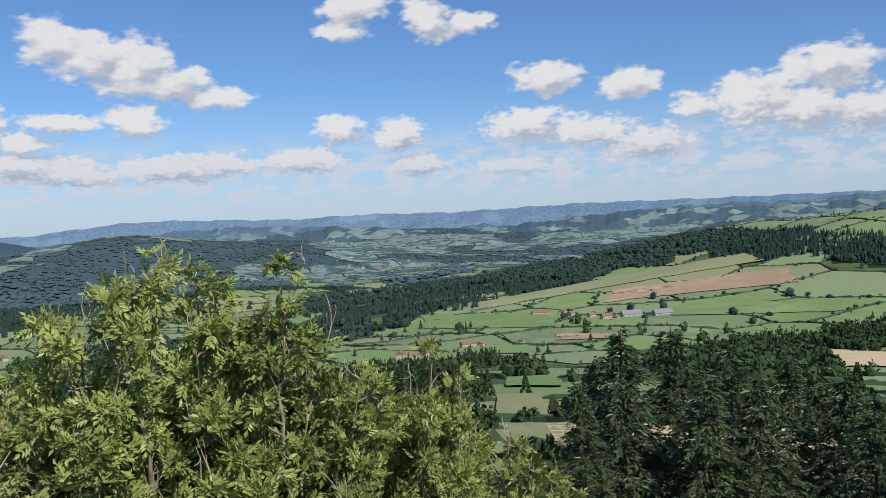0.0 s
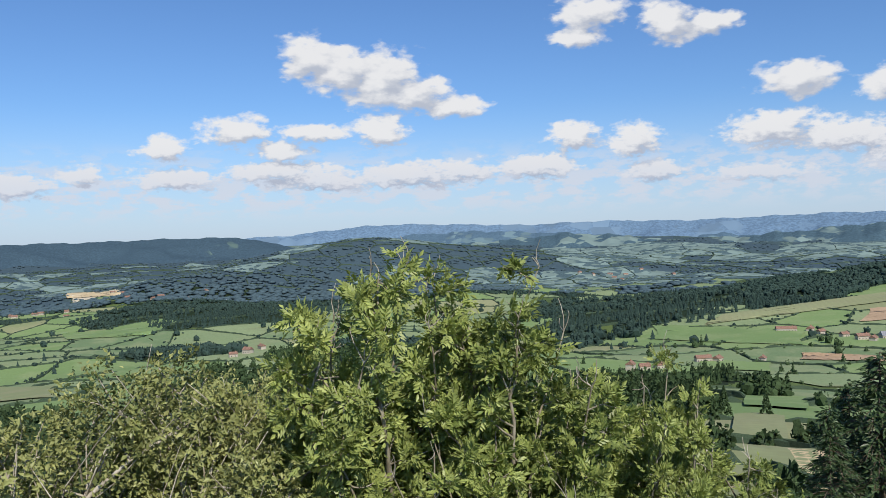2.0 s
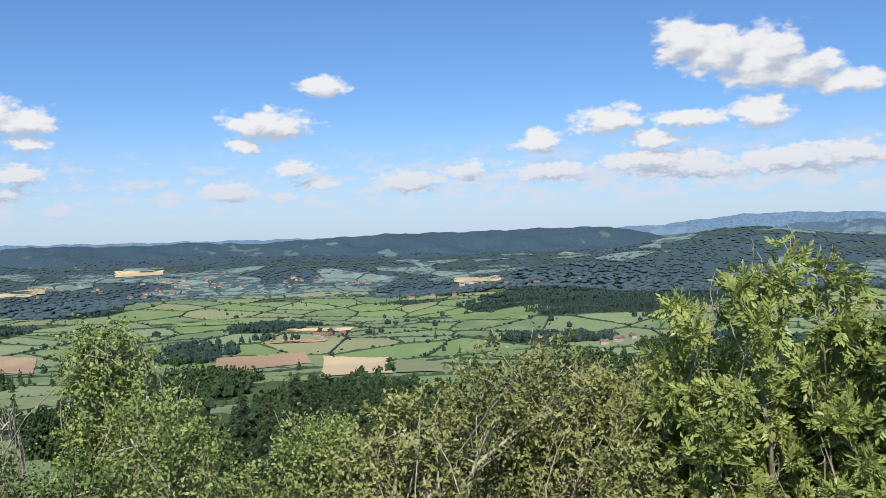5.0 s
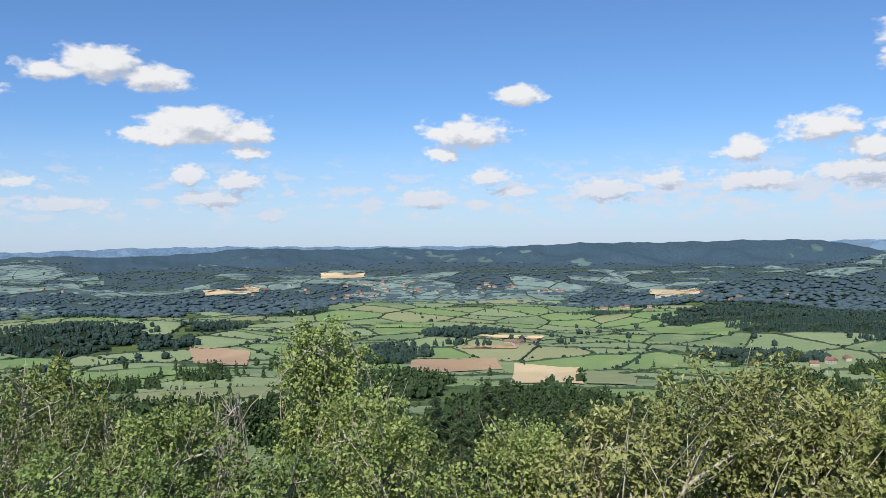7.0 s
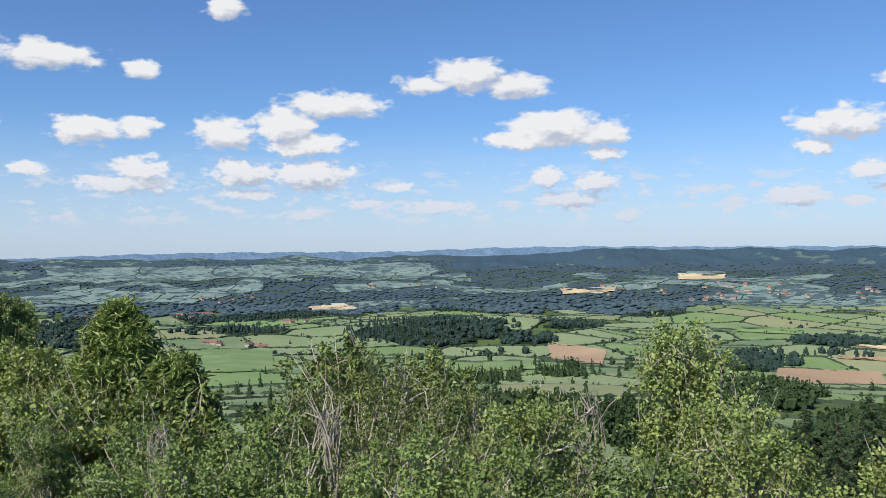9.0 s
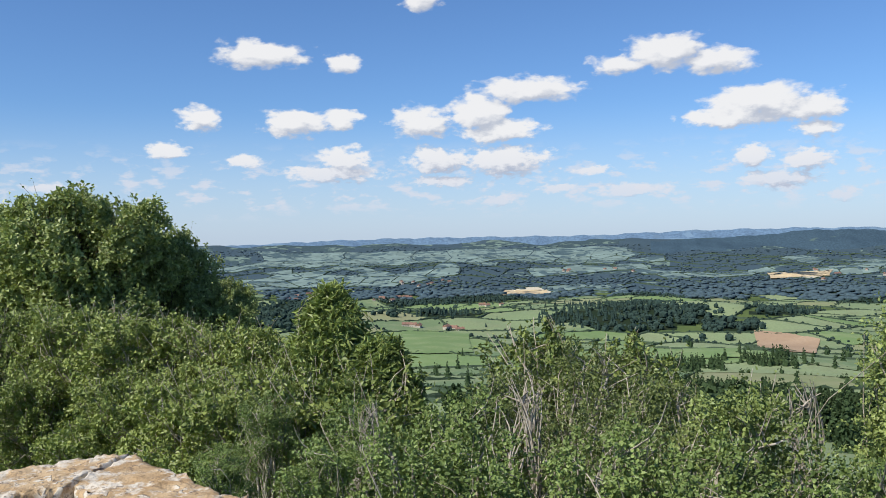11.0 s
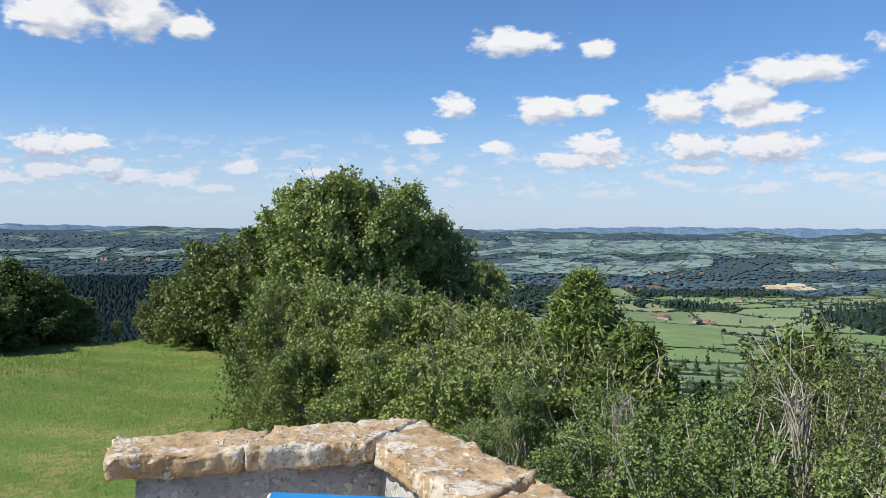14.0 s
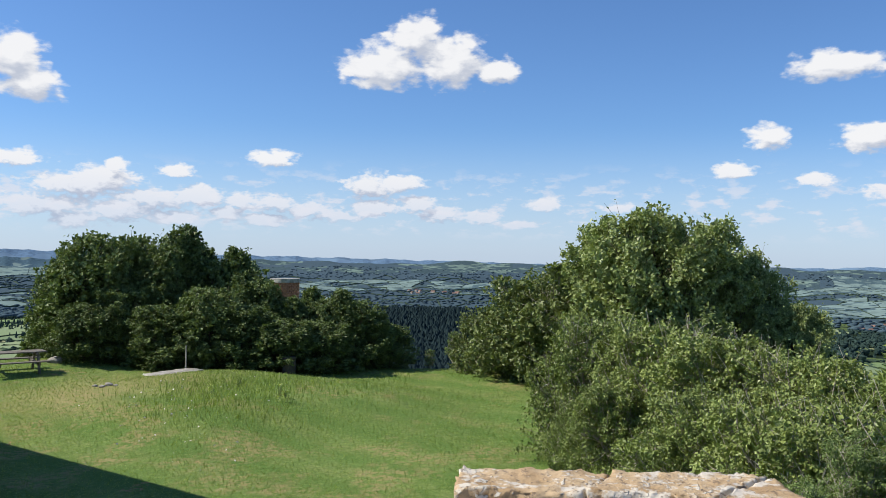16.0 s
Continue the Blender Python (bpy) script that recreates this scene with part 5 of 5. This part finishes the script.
def slab(name, quad, z0, z1, mat, parent, seed, rough=0.02, cuts=(14, 10, 3), label=""):
    """A worn block over a plan quad (inner a, inner b, outer b, outer a): subdivided box, roughened, with broken edges."""
    a, b, c, d = [Vector(p) for p in quad]
    bm = bmesh.new()
    nu, nv, nw = cuts
    grid = {}

    def vert(i, j, k):
        key = (i, j, k)
        if key not in grid:
            u, v, w = i / nu, j / nv, k / nw
            p = a.lerp(b, u).lerp(d.lerp(c, u), v)
            q = Vector((p.x, p.y, z0 + (z1 - z0) * w))
            mid = (a + b + c + d) / 4
            s = Vector((q.x * 9 + seed, q.y * 9, q.z * 9))
            off = noise.noise_vector(s) * rough * 0.5 + noise.noise_vector(s * 3.1) * rough * 0.45 + noise.noise_vector(s * 8.0) * rough * 0.35
            edge = (j in (0, nv)) + (k in (0, nw)) + (i in (0, nu))
            q += off * (0.45 + 0.55 * edge)
            if edge > 1:
                pull = (Vector((mid.x, mid.y, (z0 + z1) / 2)) - q).normalized()
                q += pull * rough * (0.3 + 1.6 * max(0, noise.noise(s * 2.3)))
            grid[key] = bm.verts.new(q)
        return grid[key]

    def face(*ks):
        bm.faces.new([vert(*x) for x in ks])

    for i in range(nu):
        for j in range(nv):
            face((i, j, nw), (i + 1, j, nw), (i + 1, j + 1, nw), (i, j + 1, nw))
            face((i, j, 0), (i, j + 1, 0), (i + 1, j + 1, 0), (i + 1, j, 0))
        for k in range(nw):
            face((i, 0, k), (i + 1, 0, k), (i + 1, 0, k + 1), (i, 0, k + 1))
            face((i, nv, k), (i, nv, k + 1), (i + 1, nv, k + 1), (i + 1, nv, k))
    for j in range(nv):
        for k in range(nw):
            face((0, j, k), (0, j, k + 1), (0, j + 1, k + 1), (0, j + 1, k))
            face((nu, j, k), (nu, j + 1, k), (nu, j + 1, k + 1), (nu, j, k + 1))
    bmesh.ops.recalc_face_normals(bm, faces=bm.faces)
    me = bpy.data.meshes.new(name)
    bm.to_mesh(me)
    bm.free()
    me.materials.append(mat)
    me.polygons.foreach_set("use_smooth", np.full(len(me.polygons), True))
    ob = new(name, me)
    ob.parent = parent
    if label:
        tagged(ob, label)
    return ob


parapet = tagged(new("parapet", None), "low rendered parapet capped with lichened sandstone slabs", "parapet")
outer = offset_line(LINE, WIDE)
in_wall, out_wall = offset_line(LINE, 0.045), offset_line(LINE, WIDE - 0.05)
for i in range(len(LINE) - 1):
    a, b, c, d = Vector(LINE[i]), Vector(LINE[i + 1]), outer[i + 1], outer[i]
    w0, w1 = (0.10 if i == 0 else 0.0), 1.0
    slab("wall", (in_wall[i].lerp(in_wall[i + 1], w0), in_wall[i + 1], out_wall[i + 1], out_wall[i].lerp(out_wall[i + 1], w0)), -0.02, 0.908, M["render"], parapet, 3 * i, 0.006, (12, 3, 10))
    parts = 2
    for s in range(parts):
        split = 0.50 if i == 0 else 0.42
        u0, u1 = (0.0, split - 0.006) if s == 0 else (split + 0.006, 1.0 - 0.004)
        slab("coping_stone", (a.lerp(b, u0), a.lerp(b, u1), d.lerp(c, u1), d.lerp(c, u0)), 0.896 + 0.004 * (s % 2), 0.956 + 0.008 * ((i + s) % 2), M["coping"], parapet, 5.3 * i + 2.1 * s, 0.014, (40, 22, 6))

# the platform: a masonry drum with a paved floor
bm = bmesh.new()
rim = [(-1.95, -2.30), *[tuple(p) for p in outer], (1.9, -2.6), (0.6, -3.6), (-1.2, -3.6)]
low = [bm.verts.new((x * 1.02, y * 1.02, -8.0)) for x, y in rim]
high = [bm.verts.new((x, y, -0.02)) for x, y in rim]
bm.faces.new(high)
bm.faces.new(list(reversed(low)))
for i in range(len(rim)):
    j = (i + 1) % len(rim)
    bm.faces.new((low[i], low[j], high[j], high[i]))
bmesh.ops.recalc_face_normals(bm, faces=bm.faces)
me = bpy.data.meshes.new("platform")
bm.to_mesh(me)
bm.free()
me.materials.append(M["masonry"])
tagged(new("platform", me), "raised masonry lookout platform", "platform", kind="structure")


def box(name, size, at_m, mat, parent=None, bevel=0.004, label=""):
    bm = bmesh.new()
    bmesh.ops.create_cube(bm, size=1)
    bmesh.ops.scale(bm, vec=size, verts=bm.verts)
    if bevel:
        bmesh.ops.bevel(bm, geom=list(bm.edges), offset=bevel, segments=1, affect="EDGES")
    bmesh.ops.transform(bm, matrix=at_m, verts=bm.verts)
    me = bpy.data.meshes.new(name)
    bm.to_mesh(me)
    bm.free()
    me.materials.append(mat)
    ob = new(name, me)
    ob.parent = parent
    if label:
        tagged(ob, label)
    return ob


def plain(name, colour, rough=0.6, metal=0.0, vary=0.25, scale=8.0):
    m, k, p = material(name, rough, 0.4)
    pos = k.add("ShaderNodeNewGeometry").outputs["Position"]
    k.put(p.inputs["Base Color"], k.mix(k.ramp(k.noise(pos, scale, 5), 0.3, 0.7), tuple(c * (1 - vary) for c in colour), tuple(min(1, c * (1 + vary)) for c in colour)))
    p.inputs["Metallic"].default_value = metal
    return m


M["white"] = plain("white_enamel", (0.75, 0.75, 0.73), 0.4, vary=0.05)
M["blue"] = plain("blue_enamel", (0.022, 0.22, 0.52), 0.35, vary=0.10)
M["steel"] = plain("grey_steel", (0.30, 0.30, 0.30), 0.5, 0.6)
M["plank"] = plain("weathered_plank", (0.17, 0.15, 0.12), 0.85, vary=0.35, scale=14)
M["bin"] = plain("dark_bin", (0.07, 0.06, 0.055), 0.7)
M["brick"] = plain("red_brick", (0.36, 0.17, 0.10), 0.9, vary=0.3, scale=12)
M["concrete"] = plain("old_concrete", (0.34, 0.32, 0.28), 0.9, vary=0.3, scale=5)
M["plaster"] = plain("pale_plaster", (0.46, 0.41, 0.34), 0.9, vary=0.12, scale=0.6)
M["tile"] = plain("clay_tile", (0.23, 0.135, 0.098), 0.85, vary=0.35, scale=0.8)
M["slate"] = plain("grey_sheet_roof", (0.22, 0.23, 0.25), 0.7, vary=0.25, scale=0.7)
M["glass"] = plain("dark_window", (0.05, 0.055, 0.06), 0.15, vary=0.1)

# the orientation table: an enamel panel tilted on a stand inside the parapet
board = tagged(new("orientation_table", None), "tilted blue and white enamel orientation panel on a stand", "information panel")
bc = Vector((-1.787, -0.925, 0.906))
board.matrix_world = Matrix.Translation(bc) @ pose(0, 0, 0, 0, 0, 100) @ pose(0, 0, 0, 25, 0, 0)
box("panel", (0.52, 0.40, 0.014), Matrix.Translation((0, 0, 0)), M["white"], board, 0.006, "white enamel panel with rounded rim")
box("picture", (0.50, 0.385, 0.004), Matrix.Translation((0, 0, 0.011)), M["blue"], board, 0.001, "blue printed panorama face")
stand = [box("leg", (0.05, 0.05, 0.86), pose(sx, 0.0, -0.44, -25), M["steel"], board) for sx in (-0.18, 0.18)]

# ---------------------------------------------------------------- things on the lawn


def lawn_at(az, d):
    x, y = at(az, d)
    return x, y, float(height(x, y)) + 0.03


x, y, z = lawn_at(153.0, 33.5)
table = tagged(new("picnic_table", None), "weathered wooden picnic table with benches on the lawn", "table")
table.matrix_world = pose(x, y, z - 0.04, 0, 0, -16)
for k in range(5):
    box("plank", (1.9, 0.135, 0.04), Matrix.Translation((0, -0.29 + 0.145 * k, 0.75)), M["plank"], table)
for s in (-1, 1):
    for k in range(2):
        box("seat_plank", (1.9, 0.13, 0.04), Matrix.Translation((0, s * (0.62 + 0.14 * k), 0.45)), M["plank"], table)
    box("crossbar", (0.07, 1.55, 0.10), Matrix.Translation((0.62 * s, 0, 0.38)), M["plank"], table)
    box("top_bar", (0.07, 0.70, 0.09), Matrix.Translation((0.62 * s, 0, 0.685)), M["plank"], table)
    for q in (-1, 1):
        box("leg", (0.07, 0.10, 0.80), pose(0.62 * s + 0.05 * s, q * 0.40, 0.36, 24 * q), M["plank"], table)

x, y, z = lawn_at(136.7, 33.0)
rubbish = tagged(new("litter_bin", None), "dark slatted litter bin at the lawn edge", "bin")
rubbish.location = (x, y, z)
for k in range(14):
    a = 2 * math.pi * k / 14
    box("slat", (0.10, 0.02, 0.62), pose(0.24 * math.cos(a), 0.24 * math.sin(a), 0.33, 0, 0, math.degrees(a) + 90), M["bin"], rubbish, 0)
tv, tf = tubes([(np.array([(0, 0, 0.6), (0, 0, 0.66)]), (0.27, 0.27))], 16)
mesh_object("rim", tv, tf, M["bin"], rubbish)
tv, tf = tubes([(np.array([(0, 0, 0.02), (0, 0, 0.6)]), (0.21, 0.22))], 16)
mesh_object("liner", tv, tf, M["bin"], rubbish)


def post(name, az, d, tall, rad, mat, label, cat):
    x, y, z = lawn_at(az, d)
    tv, tf = tubes([(np.array([(0, 0, -0.2), (0, 0, tall * 0.5), (0, 0, tall)]), (rad, rad, rad * 0.85)), (np.array([(0, 0, tall), (0, 0, tall + rad)]), (rad * 0.85, rad * 0.2))], 8)
    ob = mesh_object(name, tv, tf, mat, None, True)
    ob.location = (x, y, z)
    return tagged(ob, label, cat)


post("marker_post", 143.2, 33.0, 0.95, 0.028, M["concrete"], "thin grey marker post on the lawn", "post")
post("flagpole", 152.9, 58.0, 4.6, 0.05, M["steel"], "slim bare metal pole beyond the lawn", "pole")
x, y, z = lawn_at(143.9, 32.0)
slab("concrete_pad", ((x - 1.0, y - .6), (x + 1.0, y - .4), (x + .9, y + .6), (x - 1.1, y + .4)), z - 0.08, z + 0.05, M["concrete"], None, 4.0, 0.03, (8, 6, 2))
tagged(bpy.data.objects["concrete_pad"], "worn flat concrete pad in the grass", "slab")


def stone(az, d, s, seed, mat, name="stone"):
    x, y, z = lawn_at(az, d)
    bm = bmesh.new()
    bmesh.ops.create_icosphere(bm, subdivisions=3, radius=s)
    for v in bm.verts:
        q = v.co * (2.2 / s) + Vector((seed * 3.7, 0, 0))
        v.co *= 1 + 0.35 * noise.noise(q) + 0.12 * noise.noise(q * 3)
        v.co.z *= 0.5
    me = bpy.data.meshes.new(name)
    bm.to_mesh(me)
    bm.free()
    me.materials.append(mat)
    me.polygons.foreach_set("use_smooth", np.full(len(me.polygons), True))
    ob = new(name, me)
    ob.location = (x, y, z + s * 0.2)
    return ob


tagged(stone(150.8, 35.5, 0.30, 1, M["concrete"]), "pale boulder half sunk in grass", "stone")
for k, (a, d, s) in enumerate(((148.2, 29.0, .10), (147.8, 29.3, .13), (148.6, 29.4, .09), (147.4, 29.0, .08))):
    tagged(stone(a, d, s, 2 + k, M["concrete"]), "small grey stone lying in grass", "stone", "stones in the grass")

# tall weeds on the mound
M["weed"] = leaf_material("weed_leaf", (0.42, 0.52, 0.16), (0.62, 0.66, 0.32), 0.5)
M["flower"] = plain("white_flower", (0.70, 0.68, 0.60), 0.9, vary=0.1)


def weed(seed, az, d, tall):
    r = np.random.default_rng(seed)
    x, y, z = lawn_at(az, d)
    stems, C, A, S = [], [], [], []
    for k in range(7):
        e = np.array([r.normal() * 0.12 * tall, r.normal() * 0.12 * tall, tall * r.uniform(.6, 1)])
        st = bent(r, np.zeros(3), e, 5, 0.06)
        stems.append((st, np.linspace(0.012, 0.006, 5)))
        for q in range(9):
            C.append(st[r.integers(1, 5)] + r.normal(size=3) * 0.015)
            A.append(r.normal(size=3) + (0, 0, 0.5))
            S.append(r.uniform(0.05, 0.11))
    root = new("weed", None)
    root.location = (x, y, z)
    tv, tf = tubes(stems, 4)
    mesh_object("stem", tv, tf, M["weed"], root)
    lv, lf = leaves_mesh(r, np.array(C), np.array(A), np.array(S), LEAF["long"])
    mesh_object("foliage", lv, lf, M["weed"], root)
    tagged(root, "tall pale green weed standing in the lawn", "plant", "weeds on the mound")


for k, (a, d, h) in enumerate(((140.0, 27.5, .5), (137.4, 25.5, .6), (141.6, 26.0, .35), (137.0, 26.0, .3))):
    weed(200 + k, a, d, h)
r = np.random.default_rng(5)
fl = [np.array(lawn_at(r.normal(144, 3.0), r.normal(24, 2.5))) + (0, 0, r.uniform(.08, .25)) for _ in range(80)]
lv, lf = leaves_mesh(r, np.array(fl), r.normal(size=(80, 3)) * (1, 1, .3), r.uniform(.05, .09, 80), LEAF["broad"])
tagged(mesh_object("flowers", lv, lf, M["flower"]), "small white flowers scattered in the grass", "flowers", kind="stuff")

# the brick tower stump behind the thicket
tx, ty, tz = lawn_at(136.9, 56.0)
tower = tagged(new("round_tower", None), "stump of a round red brick tower behind bushes", "tower")
tower.location = (tx, ty, tz - 3)
top_z = up_at(-1.65, 56.0) - (tz - 3)
tv, tf = tubes([(np.array([(0, 0, 0), (0, 0, top_z - 0.25)]), (0.88, 0.86))], 28)
shaft = mesh_object("shaft", tv, tf, M["brick"], tower, True)
tv, tf = tubes([(np.array([(0, 0, top_z - 0.25), (0, 0, top_z - 0.24), (0, 0, top_z), (0, 0, top_z + 0.01)]), (0.86, 0.95, 0.95, 0.02))], 28)
mesh_object("capping", tv, tf, M["concrete"], tower)
rows = 0
while top_z - 0.30 - rows * 0.11 > top_z - 1.6:
    zz = top_z - 0.32 - rows * 0.11
    for k in range(20):
        a = 2 * math.pi * (k + 0.5 * (rows % 2)) / 20
        box("brick", (0.235, 0.05, 0.085), pose(0.87 * math.cos(a), 0.87 * math.sin(a), zz, 0, 0, math.degrees(a) + 90), M["brick"], shaft, 0)
    rows += 1

# ---------------------------------------------------------------- chapel behind, whose shadow lies on the grass
chapel = tagged(new("chapel", None), "stone chapel with a tiled roof behind the lookout", "building")
chapel.location = (-2.1, -25.4, -3.1)
slab("wall", ((-5, -9), (5, -9), (5, 9), (-5, 9)), 0, 5.6, M["masonry"], chapel, 1.0, 0.02, (10, 18, 6))
bm = bmesh.new()
pts = [(-5.4, -9.4, 5.5), (5.4, -9.4, 5.5), (5.4, 9.4, 5.5), (-5.4, 9.4, 5.5), (0, -9.4, 8.6), (0, 9.4, 8.6)]
vs = [bm.verts.new(p) for p in pts]
for f in ((0, 4, 5, 3), (1, 2, 5, 4), (0, 1, 4), (2, 3, 5), (0, 3, 2, 1)):
    bm.faces.new([vs[i] for i in f])
me = bpy.data.meshes.new("roof")
bm.to_mesh(me)
bm.free()
me.materials.append(M["tile"])
new("roof", me).parent = chapel

# ---------------------------------------------------------------- farms and villages


def house(az, el, long, deep, tall, turn, roof="tile", label="pale farmhouse with a clay tile roof", push=0.0):
    x, y = on_land(az, el)
    d = math.hypot(x, y)
    x, y = x * (1 + push / d), y * (1 + push / d)
    ob = tagged(new("house", None), label, "house", "houses in the valley")
    ob.matrix_world = pose(x, y, float(height(x, y)) - 0.4, 0, 0, turn)
    shell = box("wall", (long, deep, tall + 1), Matrix.Translation((0, 0, tall / 2)), M["plaster"], ob, 0.05)
    bm = bmesh.new()
    l, w, h0, h1 = long / 2 + 0.5, deep / 2 + 0.6, tall + 0.3, tall + 0.3 + deep * 0.42
    P = [(-l, -w, h0), (l, -w, h0), (l, w, h0), (-l, w, h0), (-l * 0.97, 0, h1), (l * 0.97, 0, h1)]
    P += [(p[0], p[1], p[2] + 0.35) for p in P]
    vv = [bm.verts.new(p) for p in P]
    for f in ((6, 7, 11, 10), (8, 9, 10, 11), (7, 8, 11), (9, 6, 10), (0, 1, 7, 6), (2, 3, 9, 8), (1, 2, 8, 7), (3, 0, 6, 9), (0, 3, 2, 1)):
        bm.faces.new([vv[i] for i in f])
    bmesh.ops.recalc_face_normals(bm, faces=bm.faces)
    me = bpy.data.meshes.new("roof")
    bm.to_mesh(me)
    bm.free()
    me.materials.append(M[roof])
    cover = new("roof", me)
    cover.parent = ob
    box("chimney", (0.9, 0.9, 2.0), Matrix.Translation((l * 0.6, 0.5, h1 + 0.3)), M["brick"], cover, 0)
    n = max(2, int(long / 4))
    for k in range(n):
        for s in (-1, 1):
            box("window", (1.0, 0.12, 1.5), Matrix.Translation((-long / 2 + (k + 0.5) * long / n, s * (deep / 2 + 0.02), tall * 0.55)), M["glass"], shell, 0)
    return ob


hr2 = np.random.default_rng(23)
house(-1.3, -8.75, 20, 9, 6, 20), house(-2.2, -8.75, 12, 8, 6, 60), house(3.3, -9.35, 10, 9, 8, 80), house(2.4, -9.3, 12, 8, 5, 15), house(1.4, -9.2, 14, 8, 5, 40)
house(-4.9, -8.6, 10, 7, 5, 70), house(-6.3, -6.75, 30, 9, 5, 8), house(-7.7, -6.7, 16, 9, 5, 70), house(-8.3, -6.9, 12, 8, 6, 40)
house(-10.6, -7.15, 18, 9, 6, 20), house(-11.2, -7.2, 12, 8, 5, 60), house(-9.6, -7.0, 12, 8, 5, 30)
house(-12.2, -7.0, 32, 14, 5, 12, "slate", "long farm shed with a grey sheet roof"), house(-14.2, -6.95, 30, 14, 5, 12, "slate", "long farm shed with a grey sheet roof")
VILLAGES = [(58.8, -3.45, 1.6, .22, 9), (55.5, -3.1, 2.6, .30, 12), (57.0, -2.6, 2.0, .25, 8), (50.5, -2.9, 2.2, .2, 7), (45.5, -3.2, 2.4, .15, 7), (41.5, -4.4, 2.0, .2, 6), (91.8, -6.2, .6, .1, 3), (89.3, -6.5, .5, .1, 3),
            (87.0, -4.9, 1.0, .08, 4), (93.5, -4.3, 2.2, .2, 8), (99.5, -4.0, 1.5, .2, 5), (47.8, -6.7, 1.2, .2, 4), (29, -7.5, 2, .4, 4), (77, -10.2, 1.6, .4, 4), (91, -3.3, 3, .3, 8), (80, -2.6, 3, .3, 6), (34, -3.5, 4, .6, 7), (64, -3.0, 4, .5, 8), (127, -2.5, 3, .15, 9), (4, -3.2, 5, .4, 8)]
for a, e, sa, se, n in VILLAGES:
    for _ in range(n):
        house(hr2.normal(a, sa * 0.5), hr2.normal(e, se * 0.5), hr2.uniform(10, 20), hr2.uniform(7, 10), hr2.uniform(4, 7), hr2.uniform(0, 180))
